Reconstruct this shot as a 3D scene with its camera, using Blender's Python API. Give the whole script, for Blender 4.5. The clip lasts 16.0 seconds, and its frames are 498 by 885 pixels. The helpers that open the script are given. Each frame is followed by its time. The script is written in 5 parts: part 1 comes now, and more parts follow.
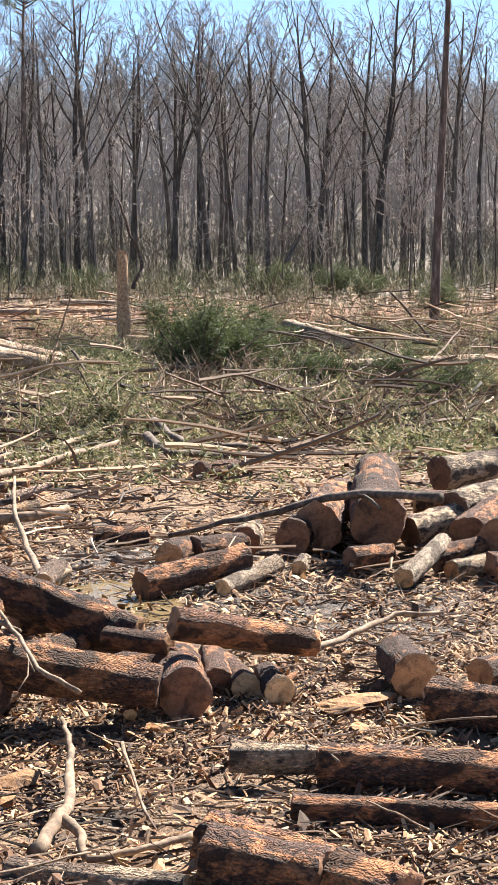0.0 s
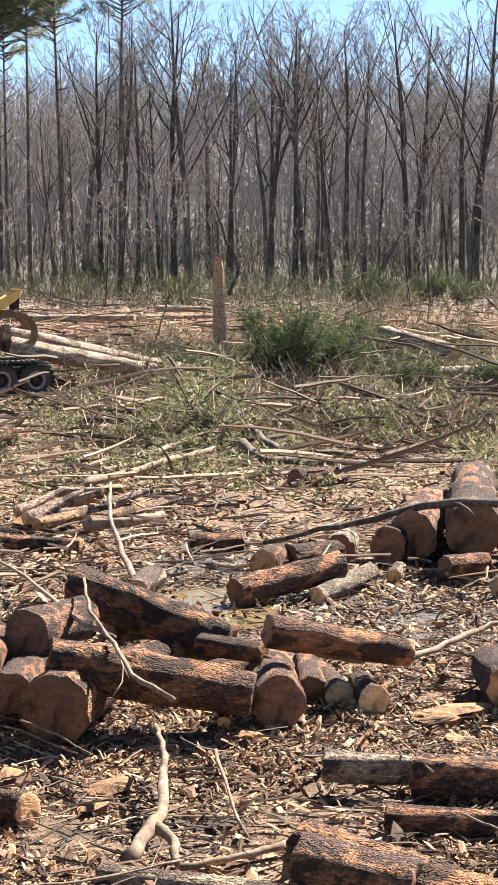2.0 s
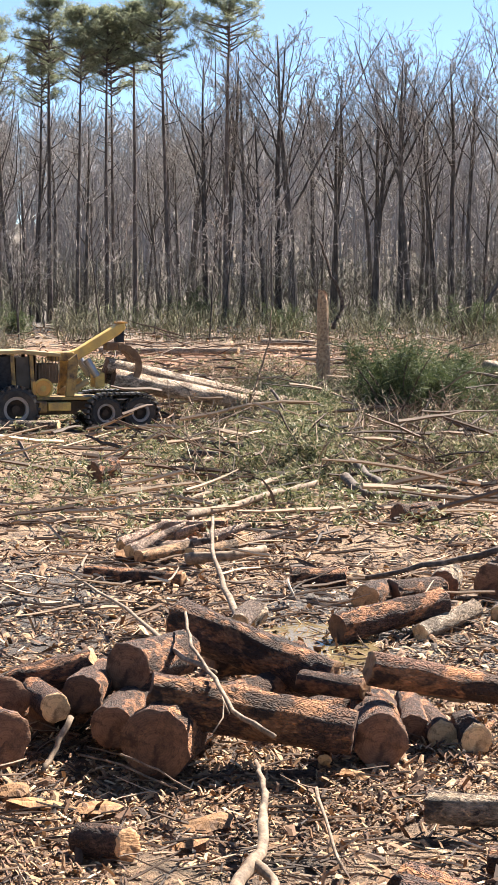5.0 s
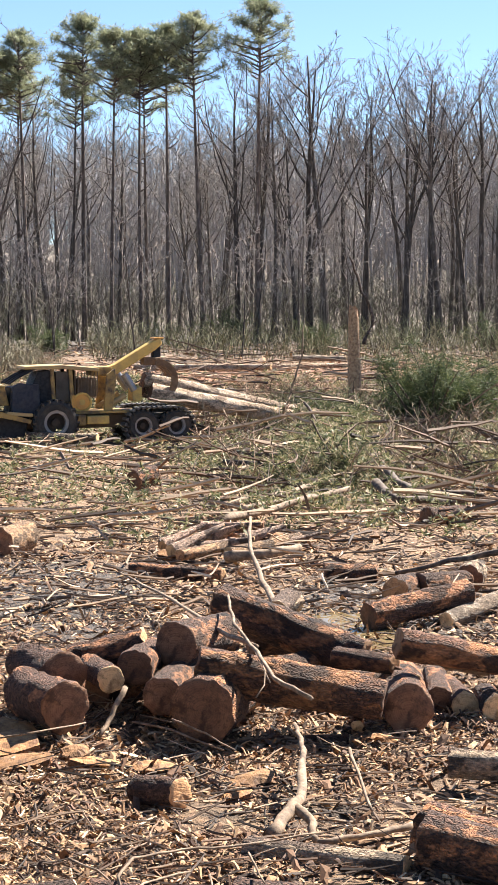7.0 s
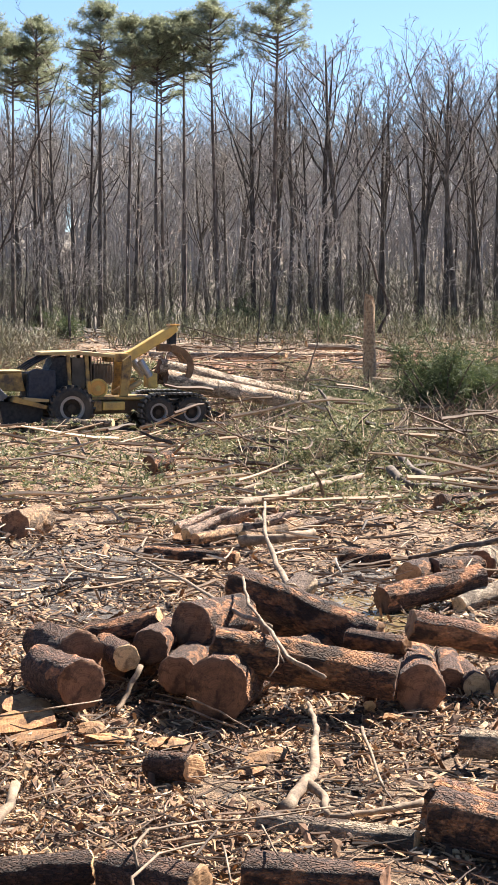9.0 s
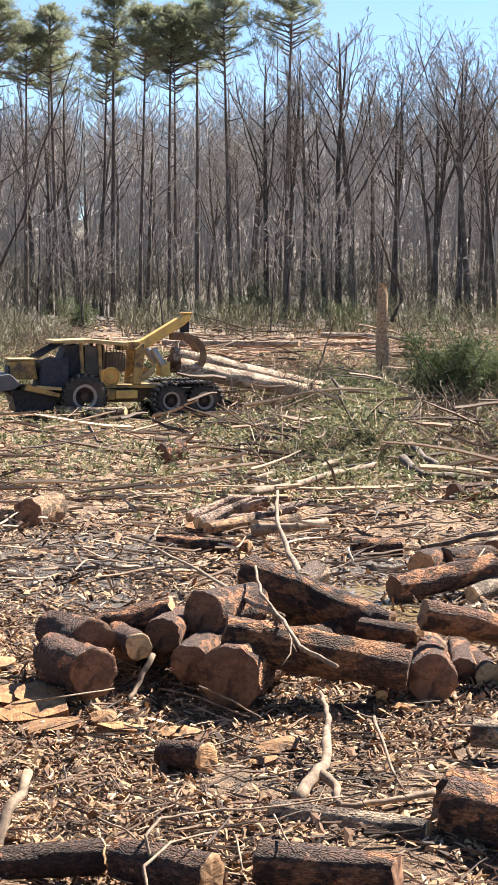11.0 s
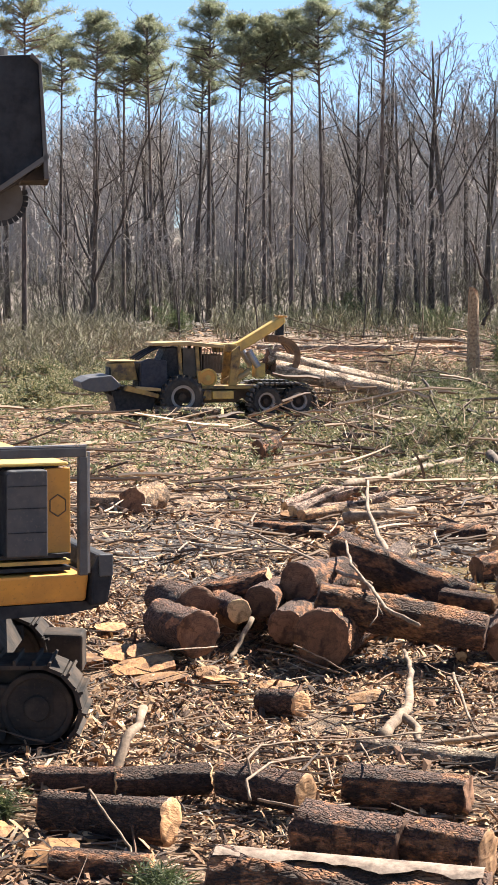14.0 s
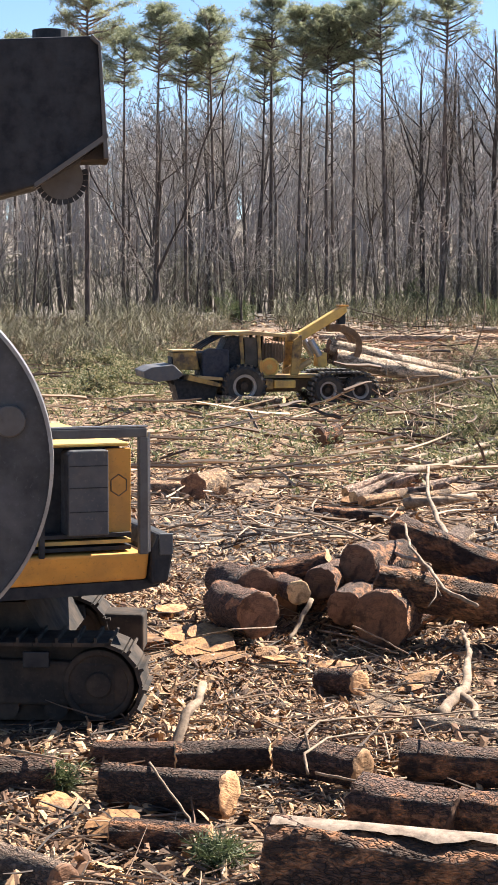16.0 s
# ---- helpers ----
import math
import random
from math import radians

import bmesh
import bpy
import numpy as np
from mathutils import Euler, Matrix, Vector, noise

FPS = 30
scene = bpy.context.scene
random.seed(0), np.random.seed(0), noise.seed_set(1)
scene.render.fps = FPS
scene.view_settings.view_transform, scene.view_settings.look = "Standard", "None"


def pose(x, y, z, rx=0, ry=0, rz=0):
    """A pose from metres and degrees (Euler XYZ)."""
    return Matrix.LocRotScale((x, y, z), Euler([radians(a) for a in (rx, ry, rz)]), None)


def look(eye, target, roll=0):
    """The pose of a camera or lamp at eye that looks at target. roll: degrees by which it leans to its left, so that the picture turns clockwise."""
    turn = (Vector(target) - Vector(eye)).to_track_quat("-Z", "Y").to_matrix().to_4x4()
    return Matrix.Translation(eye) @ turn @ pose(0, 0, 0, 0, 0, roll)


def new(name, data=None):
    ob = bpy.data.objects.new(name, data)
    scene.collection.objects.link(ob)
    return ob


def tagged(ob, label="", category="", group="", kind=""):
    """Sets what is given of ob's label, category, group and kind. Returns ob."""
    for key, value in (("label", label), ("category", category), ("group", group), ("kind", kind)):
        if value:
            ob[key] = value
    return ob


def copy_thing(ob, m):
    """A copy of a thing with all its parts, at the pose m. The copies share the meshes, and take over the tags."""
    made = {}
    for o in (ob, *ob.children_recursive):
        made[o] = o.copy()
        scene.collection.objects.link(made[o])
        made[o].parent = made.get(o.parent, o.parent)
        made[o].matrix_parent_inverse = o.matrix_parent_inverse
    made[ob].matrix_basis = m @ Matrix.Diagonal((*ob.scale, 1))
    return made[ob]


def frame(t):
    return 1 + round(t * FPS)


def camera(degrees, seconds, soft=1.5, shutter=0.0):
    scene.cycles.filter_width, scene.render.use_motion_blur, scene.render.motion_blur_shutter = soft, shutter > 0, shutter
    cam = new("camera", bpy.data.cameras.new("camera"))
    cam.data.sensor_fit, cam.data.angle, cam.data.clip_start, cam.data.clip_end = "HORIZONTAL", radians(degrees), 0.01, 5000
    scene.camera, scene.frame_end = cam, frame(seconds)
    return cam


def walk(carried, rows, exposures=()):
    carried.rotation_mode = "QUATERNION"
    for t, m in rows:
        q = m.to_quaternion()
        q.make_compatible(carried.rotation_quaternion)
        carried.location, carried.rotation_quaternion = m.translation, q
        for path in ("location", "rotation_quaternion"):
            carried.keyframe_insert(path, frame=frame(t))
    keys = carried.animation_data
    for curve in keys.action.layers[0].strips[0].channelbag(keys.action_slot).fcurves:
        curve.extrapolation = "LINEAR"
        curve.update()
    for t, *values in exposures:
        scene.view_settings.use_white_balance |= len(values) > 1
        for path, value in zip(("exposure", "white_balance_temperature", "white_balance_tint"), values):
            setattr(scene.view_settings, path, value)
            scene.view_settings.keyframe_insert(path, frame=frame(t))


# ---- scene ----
SECONDS = 16.0
cam = camera(15.7, SECONDS, soft=1.4)
PATH = [
    (0, 0.11, 1.724, 4.286, -7.793, -5.807, 0.069),
    (0.5, 0.104, 1.727, 4.309, -6.863, -5.971, -0.055),
    (1, 0.107, 1.727, 4.317, -6.037, -6.046, -0.078),
    (1.5, 0.111, 1.734, 4.314, -5.467, -5.8, -0.058),
    (2, 0.115, 1.744, 4.302, -4.755, -5.61, 0.079),
    (2.5, 0.114, 1.76, 4.293, -4.11, -5.406, 0.097),
    (3, 0.121, 1.766, 4.287, -3.563, -4.963, 0.084),
    (3.5, 0.12, 1.775, 4.285, -3.112, -4.774, -0.076),
    (4, 0.132, 1.776, 4.299, -2.589, -4.591, 0.065),
    (4.5, 0.12, 1.806, 4.3, -2.044, -4.501, -0.08),
    (5, 0.116, 1.822, 4.314, -1.467, -4.565, -0.102),
    (7.5, -0.008, 0.027, 4.158, -0.366, -3.881, 0.132),
    (8, -0.012, 0.027, 4.154, -0.218, -4.133, -0.042),
    (8.5, -0.005, 0.025, 4.154, -0.103, -4.262, -0.174),
    (9, -0.004, 0.001, 4.129, 0, -4.3, -0.19),
    (11.5, -0.008, 0.02, 4.135, 0.627, -4.702, -0.429),
    (12, -0, 0.036, 4.131, 0.943, -4.702, -0.45),
    (12.5, -0.004, 0.048, 4.123, 1.306, -4.509, -0.152),
    (13, -0.009, 0.052, 4.121, 1.77, -4.205, -0.263),
    (13.5, 0.046, -1.826, 4.002, 2.819, -3.83, -0.003),
    (14, 0.036, -1.799, 3.998, 3.376, -4.44, -0.2),
    (14.5, 0.041, -1.775, 3.992, 3.853, -4.64, -0.128),
    (15, 0.048, -1.751, 3.986, 4.389, -4.717, -0.02),
    (15.5, 0.062, -1.73, 3.971, 4.989, -4.763, -0.119),
    (16, 0.086, -1.966, 3.903, 5.359, -4.693, -0.015),
]
walk(cam, [(t, pose(x, y, z, 90 + pitch, roll, yaw)) for t, x, y, z, yaw, pitch, roll in PATH])

# ---- sky, sun, exposure ----
SUN_AZ, SUN_EL = 46.0, 46.0          # degrees to the right of +y, and up
world = bpy.data.worlds.new("world")
scene.world = world
world.use_nodes = True
wt = world.node_tree
sky = wt.nodes.new("ShaderNodeTexSky")
sky.sky_type, sky.sun_disc = "NISHITA", False
sky.sun_elevation, sky.sun_rotation = radians(SUN_EL), radians(SUN_AZ)
sky.air_density, sky.dust_density, sky.ozone_density, sky.altitude = 0.9, 0.0, 3.5, 1600
wt.links.new(sky.outputs[0], wt.nodes["Background"].inputs[0])
wt.nodes["Background"].inputs[1].default_value = 0.049
sun = new("sun", bpy.data.lights.new("sun", "SUN"))
sun.data.energy, sun.data.angle, sun.data.color = 5.0, radians(0.5), (1.0, 0.925, 0.83)
sa, se = radians(SUN_AZ), radians(SUN_EL)
sun.matrix_world = look((math.sin(sa) * math.cos(se) * 50, math.cos(sa) * math.cos(se) * 50, math.sin(se) * 50), (0, 0, 0))
scene.view_settings.exposure = 1.98

rng = random.Random(7)
nrs = np.random.RandomState(11)


# ---- materials ----
class Nodes:
    """A small chain builder for one material."""

    def __init__(self, name, rough=0.8, metal=0.0):
        self.m = bpy.data.materials.new(name)
        self.m.use_nodes = True
        self.t = self.m.node_tree
        self.b = self.t.nodes["Principled BSDF"]
        self.b.inputs["Roughness"].default_value = rough
        self.b.inputs["Metallic"].default_value = metal
        self.co = self.t.nodes.new("ShaderNodeTexCoord").outputs["Object"]

    def link(self, a, b):
        self.t.links.new(a, b)

    def mapped(self, scale, vec=None):
        n = self.t.nodes.new("ShaderNodeMapping")
        n.inputs["Scale"].default_value = scale
        self.link(vec or self.co, n.inputs["Vector"])
        return n.outputs[0]

    def noise(self, scale, detail=4.0, vec=None, rough=0.6):
        n = self.t.nodes.new("ShaderNodeTexNoise")
        n.inputs["Scale"].default_value, n.inputs["Detail"].default_value, n.inputs["Roughness"].default_value = scale, detail, rough
        self.link(vec or self.co, n.inputs["Vector"])
        return n.outputs["Fac"]

    def cells(self, scale, vec=None, feature="F1", out="Distance"):
        n = self.t.nodes.new("ShaderNodeTexVoronoi")
        n.feature = feature
        n.inputs["Scale"].default_value = scale
        self.link(vec or self.co, n.inputs["Vector"])
        return n.outputs[out]

    def ramp(self, fac, stops):
        n = self.t.nodes.new("ShaderNodeValToRGB")
        e = n.color_ramp.elements
        while len(e) < len(stops):
            e.new(0.5)
        for k, (p, c) in zip(e, stops):
            k.position, k.color = p, (*c, 1) if len(c) == 3 else c
        self.link(fac, n.inputs[0])
        return n.outputs[0]

    def mix(self, fac, a, b, kind="MIX"):
        n = self.t.nodes.new("ShaderNodeMix")
        n.data_type, n.blend_type = "RGBA", kind
        for s, v in ((n.inputs[0], fac), (n.inputs[6], a), (n.inputs[7], b)):
            if isinstance(v, (int, float)):
                s.default_value = v
            elif isinstance(v, tuple):
                s.default_value = (*v, 1)
            else:
                self.link(v, s)
        return n.outputs[2]

    def math(self, op, a, b=0.0):
        n = self.t.nodes.new("ShaderNodeMath")
        n.operation = op
        for s, v in zip(n.inputs, (a, b)):
            if isinstance(v, (int, float)):
                s.default_value = v
            else:
                self.link(v, s)
        return n.outputs[0]

    def island(self):
        return self.t.nodes.new("ShaderNodeNewGeometry").outputs["Random Per Island"]

    def each(self):
        return self.t.nodes.new("ShaderNodeObjectInfo").outputs["Random"]

    def color(self, c):
        self.link(c, self.b.inputs["Base Color"])
        return self

    def roughness(self, c):
        self.link(c, self.b.inputs["Roughness"])
        return self

    def bump(self, h, strength=0.5, dist=0.02):
        n = self.t.nodes.new("ShaderNodeBump")
        n.inputs["Strength"].default_value, n.inputs["Distance"].default_value = strength, dist
        self.link(h, n.inputs["Height"])
        self.link(n.outputs[0], self.b.inputs["Normal"])
        return self


def bark_material(name, dark, mid, light, scale=1.0, patch=None, amount=0.56):
    """Plated bark: dark fissures, scaly plates, patches where it has come off."""
    n = Nodes(name, 0.9)
    warp = n.mix(0.3, n.co, n.t.nodes.new("ShaderNodeTexNoise").outputs["Color"], "ADD")
    v = n.mapped((8 * scale, 17 * scale, 17 * scale), warp)
    plate = n.cells(1.4, v, "DISTANCE_TO_EDGE")
    tone = n.cells(1.4, v, "F1", "Color")
    grain = n.noise(26 * scale, 6, n.mapped((0.6, 1, 1)))
    big = n.noise(2.0 * scale, 6, n.mapped((0.55, 1.1, 1.1)), rough=0.62)
    c = n.ramp(plate, [(0.0, dark), (0.07, mid), (0.4, mid), (0.9, light)])
    c = n.mix(0.55, c, n.ramp(tone, [(0.2, (0.5, 0.48, 0.47)), (0.8, (1.45, 1.38, 1.32))]), "MULTIPLY")
    c = n.mix(n.ramp(big, [(amount, (0, 0, 0)), (amount + 0.03, (0.95, 0.95, 0.95))]), c, patch or light)
    c = n.mix(n.ramp(n.noise(1.6 * scale, 6, n.mapped((0.8, 1.3, 1.3))), [(0.58, (0, 0, 0)), (0.62, (0.85, 0.85, 0.85))]), c, dark)
    c = n.mix(0.85, c, n.ramp(grain, [(0.3, (0.25, 0.22, 0.2)), (0.55, (1, 1, 1)), (0.75, (1.7, 1.6, 1.5))]), "MULTIPLY")
    c = n.mix(1.0, c, n.ramp(n.each(), [(0, (0.7, 0.68, 0.66)), (1, (1.25, 1.15, 1.1))]), "MULTIPLY")
    n.color(c)
    return n.bump(n.math("ADD", n.math("MULTIPLY", n.math("MINIMUM", plate, 0.2), 3.0), n.math("ADD", grain, n.math("MULTIPLY", big, 2.5))), 1.0, 0.05).m


def cut_material(name, light, dark):
    """Sawn wood across the grain: rings, saw marks, stains and checks."""
    n = Nodes(name, 0.8)
    sep = n.t.nodes.new("ShaderNodeSeparateXYZ")
    n.link(n.co, sep.inputs[0])
    r = n.math("SQRT", n.math("ADD", n.math("MULTIPLY", sep.outputs[1], sep.outputs[1]), n.math("MULTIPLY", sep.outputs[2], sep.outputs[2])))
    rings = n.math("SINE", n.math("MULTIPLY", n.math("ADD", r, n.math("MULTIPLY", n.noise(6, 3), 0.06)), 280))
    c = n.ramp(n.math("ADD", n.math("MULTIPLY", rings, 0.045), n.noise(7, 6)), [(0.25, dark), (0.7, light)])
    worn = (dark[0] * 0.4, dark[1] * 0.38, dark[2] * 0.36)
    c = n.mix(n.ramp(n.noise(4.5, 6, rough=0.7), [(0.46, (0, 0, 0)), (0.62, (0.9, 0.9, 0.9))]), c, worn)
    c = n.mix(n.ramp(n.noise(22, 4, rough=0.7), [(0.55, (0, 0, 0)), (0.68, (0.75, 0.75, 0.75))]), c, worn)
    c = n.mix(n.ramp(n.cells(3.2, None, "DISTANCE_TO_EDGE"), [(0.0, (0.45, 0.45, 0.45)), (0.012, (0, 0, 0))]), c, worn)
    c = n.mix(1.0, c, n.ramp(n.each(), [(0, (0.6, 0.58, 0.55)), (1, (1.25, 1.2, 1.15))]), "MULTIPLY")
    n.color(c)
    return n.bump(n.math("ADD", n.noise(60, 3, n.mapped((1, 0.2, 1))), n.noise(9, 4)), 0.6, 0.015).m


def scatter_material(name, stops, rough=0.85, grain=40, shine=0.5):
    """For loose pieces: every island takes its own tone."""
    n = Nodes(name, rough)
    c = n.ramp(n.island(), stops)
    c = n.mix(0.6, c, n.ramp(n.noise(grain, 3), [(0.3, (0.45, 0.42, 0.4)), (0.7, (1.15, 1.1, 1.05))]), "MULTIPLY")
    n.color(c)
    n.b.inputs["Specular IOR Level"].default_value = shine
    return n.m


def leafy(m, share=0.35):
    """Thin needles and leaves pass some of the light that falls on their far side."""
    t = m.node_tree
    b = t.nodes["Principled BSDF"]
    tr, mx = t.nodes.new("ShaderNodeBsdfTranslucent"), t.nodes.new("ShaderNodeMixShader")
    t.links.new(b.inputs["Base Color"].links[0].from_socket, tr.inputs["Color"])
    mx.inputs[0].default_value = share
    t.links.new(b.outputs[0], mx.inputs[1])
    t.links.new(tr.outputs[0], mx.inputs[2])
    t.links.new(mx.outputs[0], t.nodes["Material Output"].inputs["Surface"])
    return m


def paint_material(name, col, rough=0.45, dirt=(0.09, 0.06, 0.04), amount=0.5, metal=0.0):
    n = Nodes(name, rough, metal)
    d = n.math("MULTIPLY", n.ramp(n.noise(2.5, 6), [(0.42, (0, 0, 0)), (0.7, (1, 1, 1))]), amount)
    c = n.mix(d, col, dirt)
    c = n.mix(n.ramp(n.noise(30, 4), [(0.58, (0, 0, 0)), (0.72, (0.45, 0.45, 0.45))]), c, dirt)
    n.color(c)
    n.roughness(n.ramp(n.noise(9, 4), [(0.3, (rough * 0.75,) * 3), (0.7, (min(1, rough * 1.5),) * 3)]))
    return n.bump(n.noise(25, 4), 0.12, 0.01).m


M_BARK = bark_material("pine_bark", (0.014, 0.009, 0.007), (0.13, 0.075, 0.052), (0.36, 0.23, 0.16), 1.0, (0.44, 0.21, 0.1), 0.535)
M_BARK_RED = bark_material("stripped_pine_bark", (0.018, 0.011, 0.008), (0.2, 0.1, 0.06), (0.43, 0.24, 0.145), 1.0, (0.5, 0.235, 0.105), 0.51)
M_BARK_GREY = bark_material("weathered_bark", (0.03, 0.022, 0.018), (0.2, 0.145, 0.11), (0.42, 0.33, 0.25), 1.0, (0.6, 0.47, 0.33), 0.5)
M_LOGPALE = bark_material("peeled_pale_log", (0.2, 0.15, 0.11), (0.46, 0.36, 0.26), (0.62, 0.52, 0.41), 1.0, (0.66, 0.55, 0.42), 0.5)
M_LOGTAN = bark_material("tan_log", (0.12, 0.08, 0.05), (0.4, 0.265, 0.165), (0.58, 0.42, 0.28), 1.0, (0.6, 0.38, 0.21), 0.5)
M_SPLIT = bark_material("shattered_wood", (0.1, 0.06, 0.045), (0.42, 0.28, 0.2), (0.62, 0.46, 0.36), 1.2, (0.66, 0.48, 0.37), 0.48)
M_CUT = cut_material("fresh_cut_wood", (0.58, 0.35, 0.17), (0.36, 0.18, 0.08))
# reddish and darker than M_CUT: shade on ends turned from the sun is in the colour
M_CUT_SHADED = cut_material("shaded_reddish_cut_wood", (0.28, 0.145, 0.075), (0.13, 0.06, 0.033))
M_CUT_PALE = cut_material("pale_cut_wood", (0.7, 0.5, 0.28), (0.48, 0.3, 0.14))
M_STEEL = paint_material("black_steel", (0.007, 0.008, 0.012), 0.62, (0.024, 0.023, 0.024), 0.6)
M_WORN = paint_material("worn_steel", (0.3, 0.3, 0.31), 0.35, (0.08, 0.06, 0.05), 0.6, 0.8)
M_YELLOW = paint_material("machine_yellow", (0.64, 0.31, 0.06), 0.45, (0.2, 0.11, 0.045), 0.5)
M_YELLOW_OLD = paint_material("grimy_yellow", (0.38, 0.24, 0.075), 0.8, (0.075, 0.052, 0.038), 1.3)
M_YELLOW_PALE = paint_material("faded_yellow", (0.6, 0.4, 0.1), 0.6, (0.2, 0.13, 0.07), 0.8)
M_RUBBER = paint_material("tyre_rubber", (0.02, 0.02, 0.02), 0.8, (0.1, 0.075, 0.055), 0.6)
M_TONG = paint_material("scuffed_black_steel", (0.016, 0.017, 0.02), 0.55, (0.1, 0.1, 0.105), 0.55)
M_TRACK = paint_material("muddy_track_steel", (0.03, 0.027, 0.025), 0.95, (0.09, 0.066, 0.05), 0.9)
M_TRACK.node_tree.nodes["Principled BSDF"].inputs["Specular IOR Level"].default_value = 0.1
M_GREY = paint_material("grey_plastic", (0.05, 0.053, 0.06), 0.5, (0.15, 0.13, 0.11), 0.4)


# ---- geometry helpers ----
class Geo:
    """Plain vertex and face lists that become one mesh."""

    def __init__(self):
        self.v, self.f = [], []

    def tube(self, pts, radii, n=5, caps=True, twist=0.0, wob=0.0, r=None):
        base = len(self.v)
        side = Vector((0, 0, 1))
        for i, p in enumerate(pts):
            p = Vector(p)
            d = (Vector(pts[min(i + 1, len(pts) - 1)]) - Vector(pts[max(i - 1, 0)])).normalized()
            u = d.cross(side if abs(d.z) < 0.9 else Vector((1, 0, 0))).normalized()
            w = u.cross(d)
            for k in range(n):
                a = 2 * math.pi * k / n + twist * i
                q = radii[i] * (1 + (r.uniform(-wob, wob) if wob else 0))
                self.v.append(p + (u * math.cos(a) + w * math.sin(a)) * q)
        for i in range(len(pts) - 1):
            for k in range(n):
                a, b = base + i * n + k, base + i * n + (k + 1) % n
                self.f.append((a, b, b + n, a + n))
        if caps:
            self.f.append(tuple(base + k for k in range(n))[::-1])
            self.f.append(tuple(base + (len(pts) - 1) * n + k for k in range(n)))
        return self

    def box(self, c, s, m=None):
        base = len(self.v)
        for i in range(8):
            p = Vector((((i & 1) - 0.5) * s[0], ((i >> 1 & 1) - 0.5) * s[1], ((i >> 2) - 0.5) * s[2]))
            if m:
                p = m @ p
            self.v.append(Vector(c) + p)
        for q in ((0, 2, 3, 1), (4, 5, 7, 6), (0, 1, 5, 4), (2, 6, 7, 3), (0, 4, 6, 2), (1, 3, 7, 5)):
            self.f.append(tuple(base + k for k in q))
        return self

    def prism(self, outline, y0, y1):
        """An outline of (x, z), drawn out along y."""
        base, n = len(self.v), len(outline)
        for y in (y0, y1):
            for x, z in outline:
                self.v.append(Vector((x, y, z)))
        self.f.append(tuple(base + k for k in range(n)))
        self.f.append(tuple(base + n + k for k in range(n))[::-1])
        for k in range(n):
            j = (k + 1) % n
            self.f.append((base + k, base + n + k, base + n + j, base + j))
        return self

    def mesh(self, name, mat, smooth=False):
        me = bpy.data.meshes.new(name)
        me.from_pydata([tuple(p) for p in self.v], [], self.f)
        me.materials.append(mat)
        if smooth:
            me.polygons.foreach_set("use_smooth", [True] * len(me.polygons))
        me.update()
        return me


def part(name, geo, mat, parent=None, label="", smooth=False, bevel=0.0):
    me = geo if isinstance(geo, bpy.types.Mesh) else geo.mesh(name, mat, smooth)
    ob = new(name, me)
    if parent:
        ob.parent = parent
    if bevel:
        b = ob.modifiers.new("bevel", "BEVEL")
        b.width, b.segments, b.limit_method = bevel, 2, "ANGLE"
    if label:
        tagged(ob, label)
    return ob


def thing(name, label, category, m=None, group="", kind=""):
    ob = new(name)
    ob.matrix_world = m or Matrix()
    return tagged(ob, label, category, group, kind)


def smooth_step(u):
    u = min(max(u, 0.0), 1.0)
    return u * u * (3 - 2 * u)


def ground_height(x, y):
    """The lie of the land: level near the machines, a gentle rise to the wood, a hill behind it."""
    return 2.4 * smooth_step((y - 62) / 90) + 16 * smooth_step((y - 150) / 200)


POOL = (1.547, 24.483, 0)


def ruts(x, y):
    if y > 120 or y < -10:
        return 0.0
    a = noise.noise(Vector((x * 0.55, y * 0.4, 0))) * 0.13 + noise.noise(Vector((x * 1.7, y * 1.3, 5))) * 0.07 + noise.noise(Vector((x * 4.3, y * 3.3, 9))) * 0.03
    dry = smooth_step((math.hypot((x - POOL[0]) / 0.8, (y - POOL[1]) / 2.0) - 0.75) / 0.4)
    a = a * dry - 0.04 * (1 - dry)
    return (a - 0.06) * smooth_step((y + 10) / 12) * (1 - smooth_step((y - 90) / 30))


def surface_height(x, y):
    return ground_height(x, y) + ruts(x, y)


# ---- ground ----
MUD = (((-2.634, 26.125, 0), 2.6, 4.0), ((2.483, 26.232, 0), 2.2, 4.2), ((4.58, 23.918, 0), 1.8, 3.6), ((-2.957, 28.327, 0), 2.2, 4.0), ((1.405, 24.713, 0), 1.3, 3.0))


def muddy(x, y):
    """1 in the middle of a mud patch, 0 outside."""
    d = min(math.hypot((x - p[0]) / rx, (y - p[1]) / ry) for p, rx, ry in MUD) + 0.35 * noise.noise(Vector((x * 0.8, y * 0.5, 2)))
    return 1 - smooth_step((d - 0.6) / 0.5)


